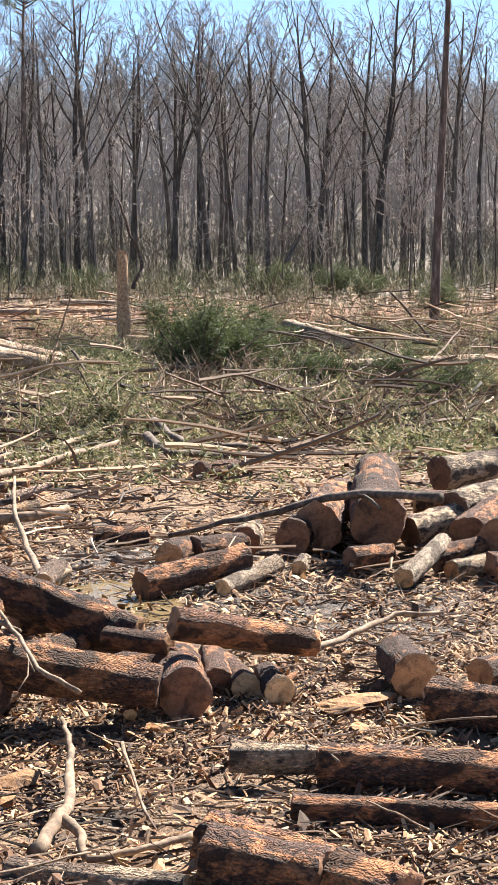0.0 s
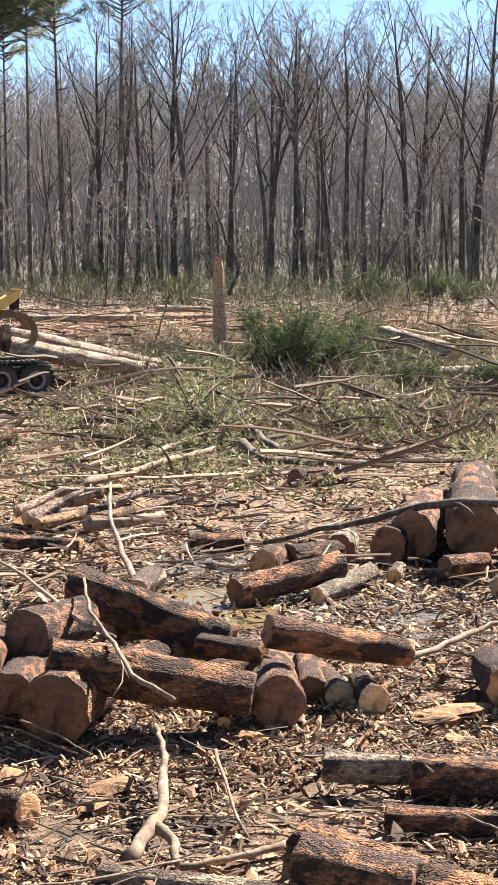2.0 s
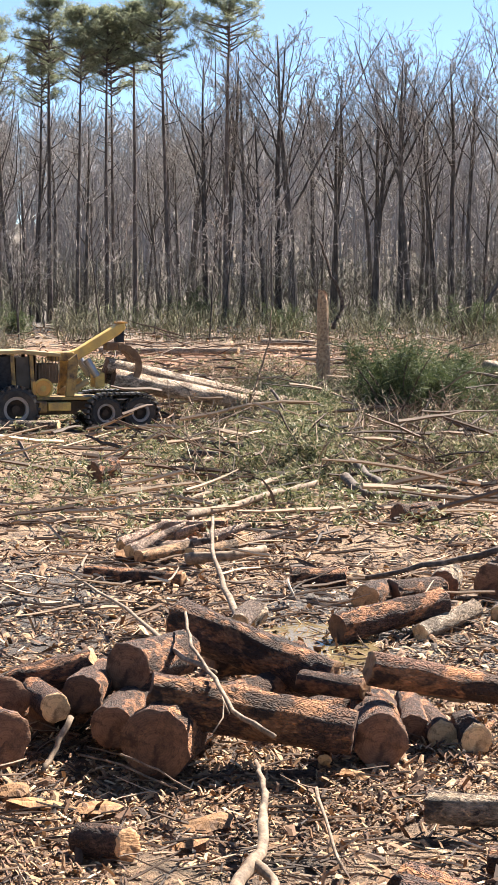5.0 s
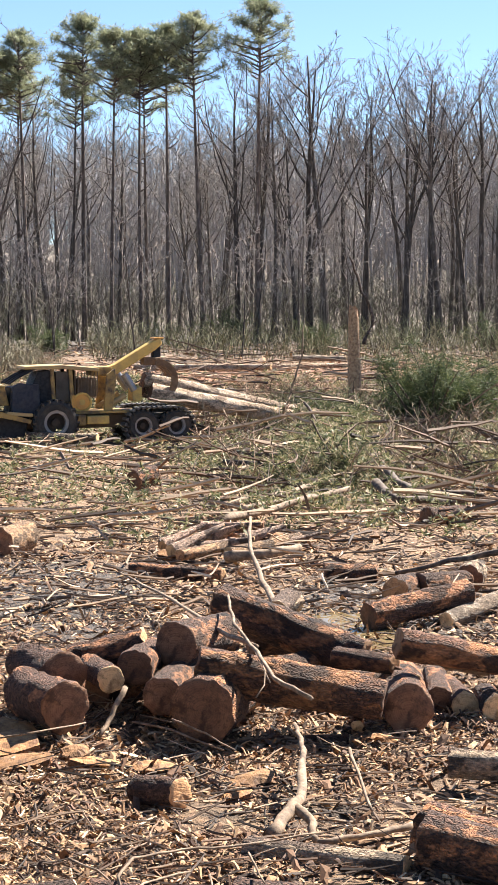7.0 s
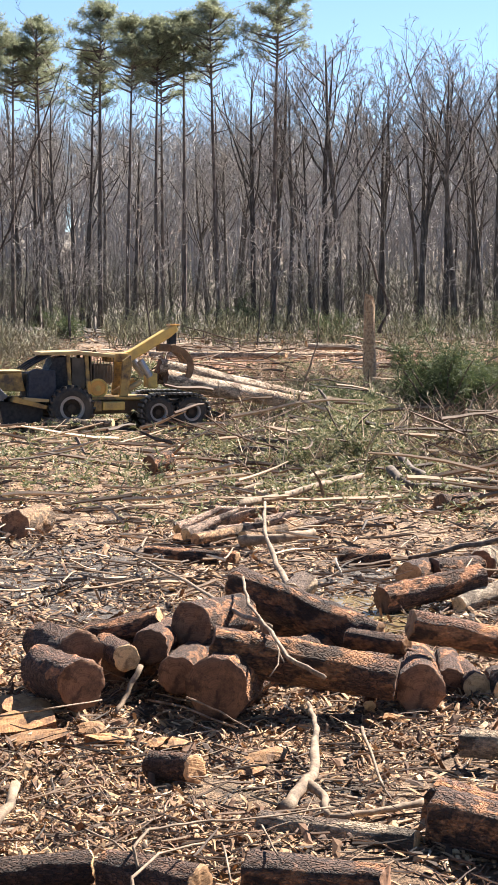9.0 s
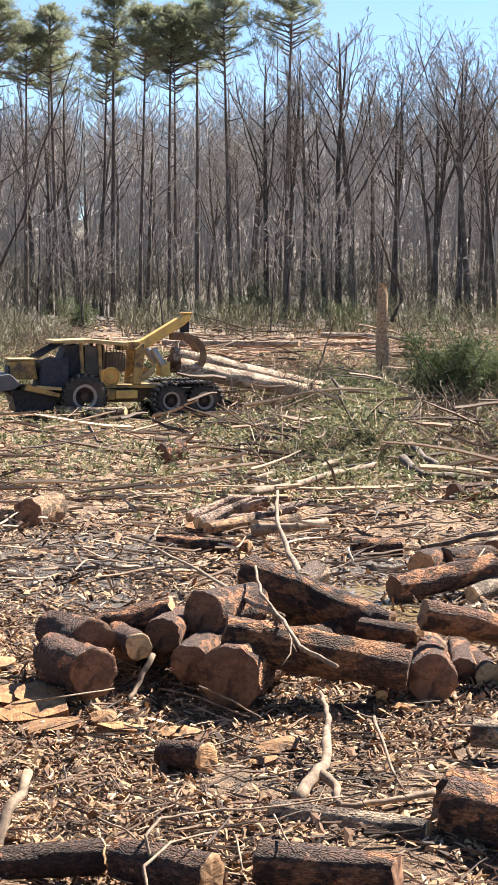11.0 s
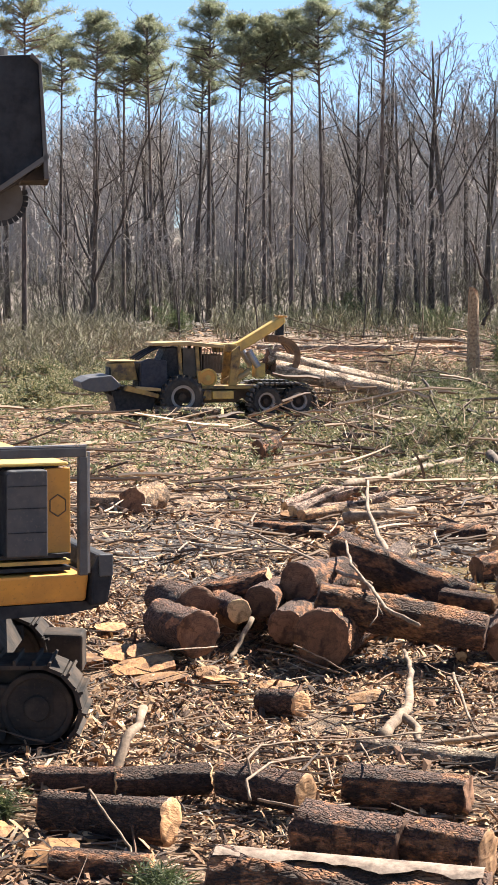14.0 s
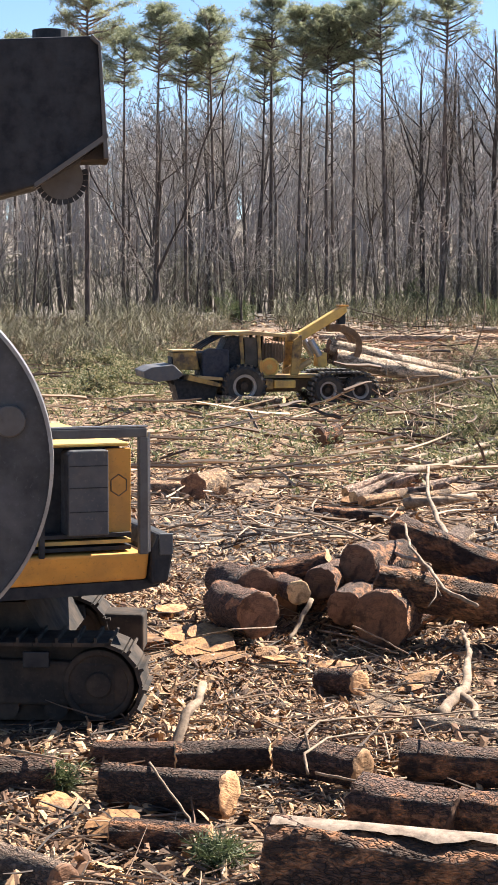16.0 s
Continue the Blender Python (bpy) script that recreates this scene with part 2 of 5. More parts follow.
def build_ground():
    ys = [-400, -150, -60, -25, -8, 0] + list(np.arange(6, 40, 0.3)) + list(np.arange(40, 90, 0.8)) + list(np.arange(90, 170, 4)) + [180, 200, 230, 260, 300, 350, 420, 600, 1200, 3000]
    us = np.concatenate([[-60, -20, -6, -2, -1, -0.6], np.linspace(-0.4, 0.4, 170), [0.6, 1, 2, 6, 20, 60]])
    verts, faces = [], []
    for y in ys:
        w = max(abs(y), 12) + 4
        for u in us:
            x = u * w
            verts.append((x, y, ground_height(x, y) + ruts(x, y)))
    n = len(us)
    for j in range(len(ys) - 1):
        for i in range(n - 1):
            a = j * n + i
            faces.append((a, a + 1, a + n + 1, a + n))
    me = bpy.data.meshes.new("ground")
    me.from_pydata(verts, [], faces)
    me.polygons.foreach_set("use_smooth", [True] * len(me.polygons))
    n = Nodes("trampled_ground", 0.9)
    big, mid, fine = n.noise(0.22, 4), n.noise(1.6, 6), n.noise(16, 7, rough=0.7)
    c = n.ramp(mid, [(0.3, (0.08, 0.05, 0.034)), (0.5, (0.27, 0.17, 0.1)), (0.7, (0.44, 0.295, 0.175))])
    c = n.mix(n.ramp(big, [(0.45, (0, 0, 0)), (0.6, (1, 1, 1))]), c, (0.225, 0.135, 0.075))
    c = n.mix(n.ramp(n.noise(0.5, 4), [(0.56, (0, 0, 0)), (0.64, (0.8, 0.8, 0.8))]), c, (0.03, 0.023, 0.018))
    wet = None
    for p, rx, ry in MUD:
        k = n.t.nodes.new("ShaderNodeMapping")
        k.inputs["Location"].default_value = (-p[0] / rx, -p[1] / ry, 0)
        k.inputs["Scale"].default_value = (1 / rx, 1 / ry, 0)
        n.link(n.co, k.inputs["Vector"])
        ln = n.t.nodes.new("ShaderNodeVectorMath")
        ln.operation = "LENGTH"
        n.link(k.outputs[0], ln.inputs[0])
        wet = ln.outputs["Value"] if wet is None else n.math("MINIMUM", wet, ln.outputs["Value"])
    mud = n.ramp(n.math("ADD", wet, n.math("MULTIPLY", n.math("SUBTRACT", mid, 0.5), 1.2)), [(0.65, (1, 1, 1)), (1.0, (0, 0, 0))])
    c = n.mix(mud, c, n.ramp(fine, [(0.35, (0.025, 0.018, 0.014)), (0.65, (0.13, 0.09, 0.062))]))
    n.roughness(n.ramp(mud, [(0.0, (0.9, 0.9, 0.9)), (1.0, (0.65, 0.65, 0.65))]))
    sep = n.t.nodes.new("ShaderNodeSeparateXYZ")
    n.link(n.co, sep.inputs[0])
    litter = n.ramp(n.math("DIVIDE", n.math("ADD", sep.outputs[1], n.math("MULTIPLY", big, 30)), 400), [(0.31, (0, 0, 0)), (0.36, (1, 1, 1))])
    c = n.mix(litter, c, n.ramp(mid, [(0.3, (0.1, 0.085, 0.07)), (0.7, (0.26, 0.22, 0.18))]))
    clay = n.ramp(n.math("DIVIDE", n.math("ADD", sep.outputs[1], n.math("MULTIPLY", big, 14)), 400), [(0.2, (0, 0, 0)), (0.225, (0.85, 0.85, 0.85)), (0.275, (0.85, 0.85, 0.85)), (0.3, (0, 0, 0))])
    c = n.mix(clay, c, n.ramp(mid, [(0.3, (0.19, 0.085, 0.045)), (0.7, (0.36, 0.18, 0.1))]))
    c = n.mix(0.85, c, n.ramp(fine, [(0.32, (0.2, 0.18, 0.16)), (0.55, (1, 1, 1)), (0.75, (1.7, 1.55, 1.35))]), "MULTIPLY")
    n.color(c)
    n.bump(n.math("ADD", fine, n.math("MULTIPLY", mid, 2)), 1.0, 0.08)
    me.materials.append(n.m)
    return tagged(new("ground", me), "bare red-brown clay ground littered with wood chips", "ground", kind="structure")


build_ground()


# ---- logs ----
def log(a, b, r, bark=None, cut=None, label="sawn pine log with rough red-brown bark", taper=0.9, name="log", group="sawn logs", seed=None):
    """A sawn log between the centres of its two ends."""
    a, b, r = Vector(a), Vector(b), r * 0.93
    if max(a.z, b.z) < 0.32 and b.y < 60:
        a.z, b.z = a.z - 0.05, b.z - 0.05
    q = random.Random(int(a.x * 977 + a.y * 131 + b.x * 37) if seed is None else seed)
    length = (b - a).length
    rings, n = max(6, min(30, int(length / 0.09))), 26
    off = Vector((q.uniform(0, 90), q.uniform(0, 90), q.uniform(0, 90)))
    verts, faces = [], []
    bend = q.uniform(-0.015, 0.015) * length
    for i in range(rings + 1):
        u = i / rings
        rad = r * (1 + (taper - 1) * u)
        cy = bend * math.sin(math.pi * u)
        for k in range(n):
            t = 2 * math.pi * k / n
            d = Vector((u * length * 1.2, math.cos(t) * 1.3, math.sin(t) * 1.3))
            s = 1 + 0.13 * noise.noise(d + off) + 0.1 * noise.noise(d * 3.1 + off) + q.uniform(-0.03, 0.03)
            s += 0.16 * max(0.0, noise.noise(d * Vector((0.8, 2.2, 2.2)) + off * 1.7) - 0.2) + 0.05 * noise.noise(d * 8.5 + off)
            verts.append((u * length + (0.22 * r * noise.noise(d * 2 + off) if i in (0, rings) else 0), math.cos(t) * rad * s + cy, math.sin(t) * rad * s))
    for i in range(rings):
        for k in range(n):
            j = (k + 1) % n
            faces.append((i * n + k, i * n + j, (i + 1) * n + j, (i + 1) * n + k))
    me = bpy.data.meshes.new("bark")
    me.from_pydata(verts, [], faces)
    me.polygons.foreach_set("use_smooth", [True] * len(faces))
    me.materials.append(bark or M_BARK)
    turn = (b - a).to_track_quat("X", "Z").to_matrix().to_4x4() @ Matrix.Rotation(q.uniform(-0.6, 0.6), 4, "X")
    ob = thing(name, label, "log", Matrix.Translation(a) @ turn, group)
    part("bark", me, None, ob)
    for i, back in ((0, True), (rings, False)):
        g = Geo()
        ring = [Vector(verts[i * n + k]) for k in range(n)]
        mid = sum(ring, Vector()) / n
        x = -0.012 if back else 0.012
        g.v = list(ring)
        for c in (0.94, 0.66, 0.33):
            for p in ring:
                e = mid + (p - mid) * c
                g.v.append(Vector((mid.x + (p.x - mid.x) * c * 0.5 + x + 0.02 * r * noise.noise(e * 14 + off), e.y, e.z)))
        g.v.append(Vector((mid.x + x, mid.y, mid.z)))
        for k in range(n):
            j = (k + 1) % n
            fs = [(w * n + k, w * n + j, w * n + n + j, w * n + n + k) for w in range(3)] + [(3 * n + k, 3 * n + j, 4 * n)]
            g.f += [f[::-1] for f in fs] if not back else fs
        part("cut_end", g, cut or M_CUT, ob, smooth=True)
    return ob


BR, GR, PALE, SHADEC = M_BARK_RED, M_BARK_GREY, M_CUT_PALE, M_CUT_SHADED
# the heap in the middle
log((-0.16, 21.1, 0.86), (1.45, 20.25, 0.36), 0.26, label="dark pine log leaning up out of the heap")
log((-0.356, 18.259, 0.66), (1.486, 18.018, 0.36), 0.245, BR, SHADEC, "thick pine log with orange peeling bark")
log((-0.315, 17.75, 0.33), (0.1, 19.2, 0.33), 0.35, BR, SHADEC, "thick log lying in front of the heap, dark sawn end")
log((-0.737, 18.3, 0.36), (-0.5, 19.6, 0.36), 0.21, M_BARK, SHADEC, "pine log in the heap with a round sawn end")
log((-1.036, 18.75, 0.56), (-0.85, 20.0, 0.5), 0.21, M_BARK, SHADEC)
log((-1.265, 18.5, 0.49), (-1.6, 19.6, 0.45), 0.15, M_BARK, PALE, "thin log with a bright yellow sawn end")
log((-1.77, 18.7, 0.5), (-2.25, 19.6, 0.45), 0.27, M_BARK, SHADEC)
log((-1.67, 17.9, 0.33), (-2.2, 18.8, 0.33), 0.28, M_BARK, SHADEC, "short thick log with a cracked rough end")
log((-0.62, 19.3, 0.7), (-0.1, 20.5, 0.62), 0.26, M_BARK, SHADEC)
log((-1.75, 19.65, 0.46), (-0.96, 19.6, 0.68), 0.19)
log((1.759, 18.182, 0.28), (1.836, 19.995, 0.28), 0.27, M_BARK, SHADEC, "stubby log with a broad round orange end")
log((1.713, 18.824, 0.8), (3.131, 19.034, 0.5), 0.18, BR, M_CUT, "brown log with torn bark lying across the heap", taper=0.8)
log((1.12, 19.657, 0.5), (1.698, 19.17, 0.5), 0.12, M_BARK)
log((2.167, 18.997, 0.2), (2.243, 20.249, 0.2), 0.17, M_BARK, SHADEC)
log((2.414, 18.806, 0.18), (2.327, 19.863, 0.18), 0.16, M_BARK, PALE)
log((2.708, 18.574, 0.2), (2.69, 19.303, 0.2), 0.16, M_BARK, PALE)
log((-0.464, 15.531, 0.15), (-0.852, 15.861, 0.1), 0.15, M_BARK, M_CUT, "thin log end poking out of the chips")
log((0.705, 23.514, 0.55), (0.54, 22.792, 0.5), 0.13, GR, PALE, "short pale block of sawn wood", taper=1)
for a, b, r in (((-1.481, 19.542, 0.2), (-0.712, 20.537, 0.2), 0.2), ((0.003, 19.318, 0.25), (1.05, 20.737, 0.3), 0.22), ((0.202, 21.092, 0.4), (1.223, 21.499, 0.4), 0.18), ((0.735, 19.272, 0.2), (1.772, 19.984, 0.25), 0.18), ((-1.999, 19.783, 0.15), (-1.36, 20.525, 0.2), 0.17)):
    log(a, b, r, M_BARK, SHADEC, "dark pine log buried in the heap")
for a, b, r in (((1.142, 17.957, 0.02), (0.374, 17.966, 0.05), 0.07), ((1.234, 18.066, 0.1), (1.296, 18.592, 0.4), 0.07), ((1.915, 18.904, 0.4), (1.59, 19.331, 0.5), 0.05), ((2.558, 18.76, 0.1), (3.034, 19.554, 0.15), 0.07)):
    log(a, b, r, M_BARK_RED, PALE, "splintered pale piece of pine", 0.35, name="splintered_wood", group="splintered pieces")
# at the right of the heap
log((4.082, 18.764, 0.25), (4.112, 19.801, 0.25), 0.25, M_BARK, M_CUT, "round sawn log with a bright orange face")
log((4.789, 18.956, 0.2), (5.188, 19.337, 0.2), 0.17, M_BARK, M_CUT)
log((4.078, 17.926, 0.2), (4.887, 17.18, 0.25), 0.24, M_BARK, SHADEC)
log((1.982, 16.532, 0.15), (2.699, 16.342, 0.15), 0.15, GR, SHADEC, "grey split log half sunk in chips")
log((2.692, 16.169, 0.15), (4.352, 15.424, 0.2), 0.2, M_BARK, SHADEC)
log((2.288, 15.137, 0.12), (4.1, 14.593, 0.12), 0.12, M_BARK, SHADEC)
log((1.526, 14.042, 0.24), (2.633, 12.733, 0.24), 0.24, BR, SHADEC, "red-brown pine log lying slantwise on the chips")
log((0.102, 13.991, 0.1), (1.288, 13.48, 0.1), 0.13, GR, M_CUT)
# the front row
log((1.481, 13.649, 0.25), (2.18, 13.133, 0.25), 0.25, M_BARK, SHADEC)
def stick_material(name, a, b, c):
    n = Nodes(name, 0.85)
    k = n.noise(9, 6, rough=0.65)
    n.color(n.mix(0.5, n.ramp(k, [(0.3, a), (0.5, b), (0.72, c)]), n.ramp(n.noise(60, 3), [(0.3, (0.5, 0.48, 0.45)), (0.7, (1.1, 1.1, 1.1))]), "MULTIPLY"))
    return n.bump(k, 0.6, 0.012).m


M_STRIP = stick_material("bare_log_wood", (0.08, 0.055, 0.04), (0.26, 0.19, 0.14), (0.42, 0.33, 0.26))


def bare_strip(ob, r, length, lo=-0.3, hi=0.42):
    """A strip of bare wood along the upper side of a log, where its bark has come away."""
    up = ob.matrix_world.inverted().to_3x3() @ Vector((0, 0, 1))
    mid = math.atan2(up.z, up.y)
    g, n, m = Geo(), 80, 6
    for i in range(n + 1):
        u = i / n
        wav = 0.1 * noise.noise(Vector((u * 7, 0, 4)))
        for k in range(m + 1):
            a = mid + lo + wav + (hi - lo) * k / m * (1 + 0.4 * noise.noise(Vector((u * 4, 3, 1))) + 0.1 * noise.noise(Vector((u * 23, 3, 1))))
            q = r * (0.985 - 0.07 * u) * (1.1 - 0.05 * abs(k - m / 2) / m)
            g.v.append(Vector((0.02 + u * (length - 0.04), math.cos(a) * q, math.sin(a) * q)))
    for i in range(n):
        for k in range(m):
            p = i * (m + 1) + k
            g.f.append((p, p + 1, p + m + 2, p + m + 1))
    part("bare_strip", g, M_STRIP, ob, "strip of bare pale wood", True)


fa, fb = Vector((-0.85, 9.565, 0.28)), Vector((0.885, 9.263, 0.28))
bare_strip(log(fa, fb, 0.28, M_BARK, SHADEC, "big dark log with bare pale wood along its top"), 0.26, (fb - fa).length)
log((-0.305, 10.997, 0.25), (0.404, 10.63, 0.25), 0.24, M_BARK, SHADEC)
log((0.395, 10.734, 0.24), (0.964, 10.443, 0.24), 0.23, BR, M_CUT)
log((0.015, 12.371, 0.22), (0.944, 12.107, 0.22), 0.19, M_BARK, SHADEC)
log((-0.342, 12.19, 0.18), (-1.005, 12.614, 0.18), 0.17, M_BARK, M_CUT, "short log with a clean round tan end")
log((-1.127, 12.681, 0.16), (-1.883, 12.516, 0.16), 0.14, M_BARK, PALE, "dark log with a bright yellow end")
log((-1.841, 12.559, 0.15), (-2.574, 12.702, 0.12), 0.14)
log((-1.315, 11.336, 0.18), (-2.303, 11.687, 0.16), 0.19, M_BARK, M_CUT, "bark-covered log with a ragged split end")
log((-2.76, 11.849, 0.15), (-3.56, 11.689, 0.15), 0.18, M_BARK, SHADEC)
log((-2.218, 9.465, 0.1), (-2.92, 10.01, 0.1), 0.14, GR, SHADEC)
log((-2.066, 10.557, 0.1), (-1.366, 10.487, 0.1), 0.12)
# slabs and blocks left of the heap


def slab(p, length, width, thick, yaw, tilt, label="flat split piece of pine with an orange face"):
    """An irregular piece split from a log, bark below and a fresh face on top."""
    q = random.Random(int(p[0] * 531 + p[1] * 77))
    n = 14
    rim = [(math.cos(6.283 * k / n) * length / 2 * q.uniform(0.82, 1.08), math.sin(6.283 * k / n) * width / 2 * q.uniform(0.75, 1.1)) for k in range(n)]
    ob = thing("split_wood", label, "firewood", pose(p[0], p[1], thick * 0.75 + surface_height(p[0], p[1]), tilt * 0.8, q.uniform(-8, 8), yaw), "split wood")
    g = Geo()
    g.v = [Vector((x * 0.98, y * 0.96, -thick * 1.3)) for x, y in rim] + [Vector((x, y, q.uniform(-0.012, 0.0))) for x, y in rim]
    g.f = [tuple(range(n))[::-1]] + [(k, (k + 1) % n, n + (k + 1) % n, n + k) for k in range(n)]
    part("bark", g, M_BARK_RED, ob)
    f = Geo()
    f.v = g.v[n:] + [Vector((x * 0.5, y * 0.5, q.uniform(0.0, 0.02))) for x, y in rim] + [Vector((0, 0, q.uniform(0, 0.025)))]
    f.f = [(k, (k + 1) % n, n + (k + 1) % n, n + k) for k in range(n)] + [(n + k, n + (k + 1) % n, 2 * n) for k in range(n)]
    part("sawn_face", f, M_SLAB, ob, "fresh orange sawn face")


M_SLAB = cut_material("split_face", (0.5, 0.27, 0.105), (0.27, 0.125, 0.05))
for p, ln, w, th, yaw, tilt in (((-2.03, 17.0, 0.13), 0.62, 0.46, 0.13, 5, 6), ((-1.52, 17.3, 0.1), 0.3, 0.24, 0.18, 20, 30), ((-1.29, 16.9, 0.1), 0.5, 0.24, 0.14, 4, 8), ((-2.435, 18.295, 0.28), 0.8, 0.55, 0.2, 20, 16), ((-3.451, 19.311, 0.2), 0.5, 0.4, 0.16, -15, 14), ((-2.953, 19.921, 0.16), 0.5, 0.35, 0.14, 30, 10), ((-3.154, 18.101, 0.14), 0.9, 0.5, 0.14, -8, 8),
                               ((-0.789, 16.906, 0.1), 0.45, 0.35, 0.12, 12, 5), ((-2.222, 18.025, 0.3), 0.6, 0.5, 0.25, 10, 20), ((-2.25, 17.6, 0.1), 0.8, 0.6, 0.22, 0, 14), ((2.224, 19.51, 0.25), 0.5, 0.35, 0.2, 60, 25), ((3.507, 18.563, 0.12), 0.7, 0.3, 0.14, 5, 10),
                               ((3.258, 18.423, 0.3), 0.5, 0.25, 0.14, -20, 25), ((-2.703, 11.462, 0.1), 0.4, 0.3, 0.1, 40, 20), ((-2.114, 10.839, 0.12), 0.5, 0.4, 0.14, -30, 24), ((-0.047, 16.053, 0.08), 0.5, 0.2, 0.08, 15, 12), ((-2.23, 20.173, 0.2), 0.5, 0.3, 0.16, 25, 12),
                               ((-0.682, 33.345, 0), 0.85, 0.28, 0.26, 20, 38), ((-0.163, 34.234, 0), 0.9, 0.26, 0.3, -25, -30), ((0.307, 34.981, 0), 0.8, 0.3, 0.34, 40, 14), ((0.632, 33.552, 0), 0.7, 0.24, 0.24, 5, 44), ((-0.503, 35.433, 0), 0.6, 0.3, 0.3, 70, -25), ((-1.106, 31.944, 0), 0.5, 0.4, 0.2, 0, 20),
                               ((0.674, 17.617, 0), 0.4, 0.14, 0.06, 20, 14), ((1.467, 17.75, 0), 0.35, 0.16, 0.08, -30, 20), ((0.162, 16.585, 0), 0.5, 0.3, 0.1, 12, 18), ((3.326, 17.661, 0), 0.3, 0.2, 0.1, 60, 25), ((4.056, 16.785, 0), 0.4, 0.2, 0.1, 10, 20)):
    slab(p, ln, w, th, yaw, tilt)
# the second heap, farther off
log((5.389, 26.74, 0.55), (6.245, 30.91, 0.75), 0.43, M_BARK, SHADEC, "very thick pine log pointing at the clearing's edge")
# the top log takes the lighter grey bark to carry its sunlit side
log((7.225, 30.606, 0.75), (9.384, 31.956, 0.8), 0.3, GR, SHADEC, "big log on top of the heap, sunlight put into its paler bark")
log((4.65, 27.649, 0.35), (5.622, 31.029, 0.35), 0.4, M_BARK, SHADEC)
log((4.286, 27.478, 0.3), (4.859, 28.845, 0.3), 0.28, M_BARK, SHADEC)
log((5.956, 27.236, 0.3), (7.696, 28.152, 0.6), 0.25, GR, SHADEC)
log((6.674, 26.593, 0.3), (7.724, 28.246, 0.5), 0.35, M_BARK, SHADEC)
log((6.906, 25.791, 0.3), (7.752, 26.585, 0.4), 0.42, M_BARK, SHADEC)
log((6.75, 27.713, 0.55), (8.096, 28.617, 0.75), 0.3, GR, SHADEC)
log((5.99, 25.809, 0.2), (6.778, 26.061, 0.3), 0.2, M_BARK, SHADEC)
log((4.856, 26.095, 0.18), (5.476, 26.374, 0.2), 0.18, M_BARK, SHADEC)
log((6.575, 25.023, 0.2), (7.296, 25.08, 0.25), 0.25, BR, SHADEC)
log((6.296, 28.356, 0.6), (6.763, 28.288, 0.6), 0.2, M_BARK, PALE)
log((1.835, 24.561, 0.1), (3.284, 25.284, 0.35), 0.22, M_BARK, SHADEC, "dark log lying at a slant in the mud")
log((2.357, 26.268, 0.25), (2.663, 26.973, 0.25), 0.22, M_BARK, M_CUT)
log((2.755, 26.705, 0.25), (3.49, 27.113, 0.25), 0.22, M_BARK, SHADEC)
log((3.565, 27.367, 0.25), (3.797, 28.448, 0.25), 0.24, GR, SHADEC)
log((3.78, 25.795, 0.2), (2.898, 24.612, 0.1), 0.13, M_LOGPALE, PALE, "slim peeled log with a bright end")
log((4.073, 25.68, 0.15), (4.266, 26.363, 0.15), 0.11, GR, PALE)
log((5.251, 24.466, 0.14), (6.176, 26.083, 0.35), 0.15, M_LOGPALE, PALE, "pale peeled log lying on the heap's foot")
log((6.068, 25.164, 0.15), (6.992, 25.664, 0.2), 0.16, GR, M_CUT)
log((0.634, 23.94, 0.35), (0.819, 24.241, 0.4), 0.17, GR, PALE)
# strewn over the clearing
log((-4.127, 31.76, 0.3), (-3.764, 32.843, 0.3), 0.29, M_LOGTAN, SHADEC, "short thick drum of pine, sawn at both ends", taper=1)
log((-4.374, 32.169, 0.2), (-5.098, 32.406, 0.2), 0.2, M_LOGTAN, SHADEC)
log((-0.93, 31.091, 0.16), (0.101, 32.413, 0.2), 0.11, M_LOGTAN, M_CUT, "broken pale log amid splinters")
log((-0.099, 31.186, 0.2), (1.203, 33.312, 0.2), 0.1, M_LOGTAN, PALE)
log((-1.674, 29.55, 0.12), (-0.182, 28.91, 0.12), 0.14)
log((1.448, 28.732, 0.15), (2.263, 28.752, 0.15), 0.2, M_BARK, SHADEC)
log((3.925, 36.765, 0.15), (4.924, 37.338, 0.15), 0.25, M_BARK, SHADEC)
log((-2.386, 43.379, 0.3), (-1.93, 43.827, 0.4), 0.28, M_BARK, SHADEC)
log((3.054, 48.815, 0.3), (4.14, 50.895, 0.3), 0.22, GR, PALE)
log((-6.727, 59.586, 0.3), (-4.453, 59.124, 0.3), 0.22, GR, PALE)
for a, b, r in (((-1.1, 31.6, 0.12), (-0.2, 32.6, 0.45), 0.13), ((-0.75, 32.2, 0.1), (0.35, 32.1, 0.32), 0.15), ((-0.3, 33.1, 0.2), (0.15, 32.2, 0.5), 0.12), ((0.1, 32.9, 0.12), (0.95, 33.3, 0.35), 0.14), ((-0.6, 33.6, 0.3), (0.5, 33.4, 0.38), 0.11), ((0.55, 32.6, 0.1), (1.6, 33.2, 0.28), 0.1), ((-1.3, 32.6, 0.1), (-0.5, 33.4, 0.4), 0.12)):
    log(a, b, r, M_SPLIT, M_CUT_PALE, "jagged pinkish piece of shattered pine", 0.3, name="splintered_wood", group="splintered pieces")
long_logs = "long pale felled trunk lying far across the clearing"
log((-5.643, 104, 1.382), (2.057, 100, 1.463), 0.2, M_LOGPALE, PALE, long_logs, name="felled_log")
log((-1.832, 104, 1.375), (7.095, 108, 1.315), 0.2, M_LOGPALE, PALE, long_logs, name="felled_log")
log((3.445, 106, 1.811), (6.588, 106, 1.755), 0.2, M_LOGPALE, PALE, long_logs, name="felled_log")
log((11.906, 76, 1.496), (13.811, 70, 0.966), 0.33, M_LOGPALE, PALE, long_logs, name="felled_log")
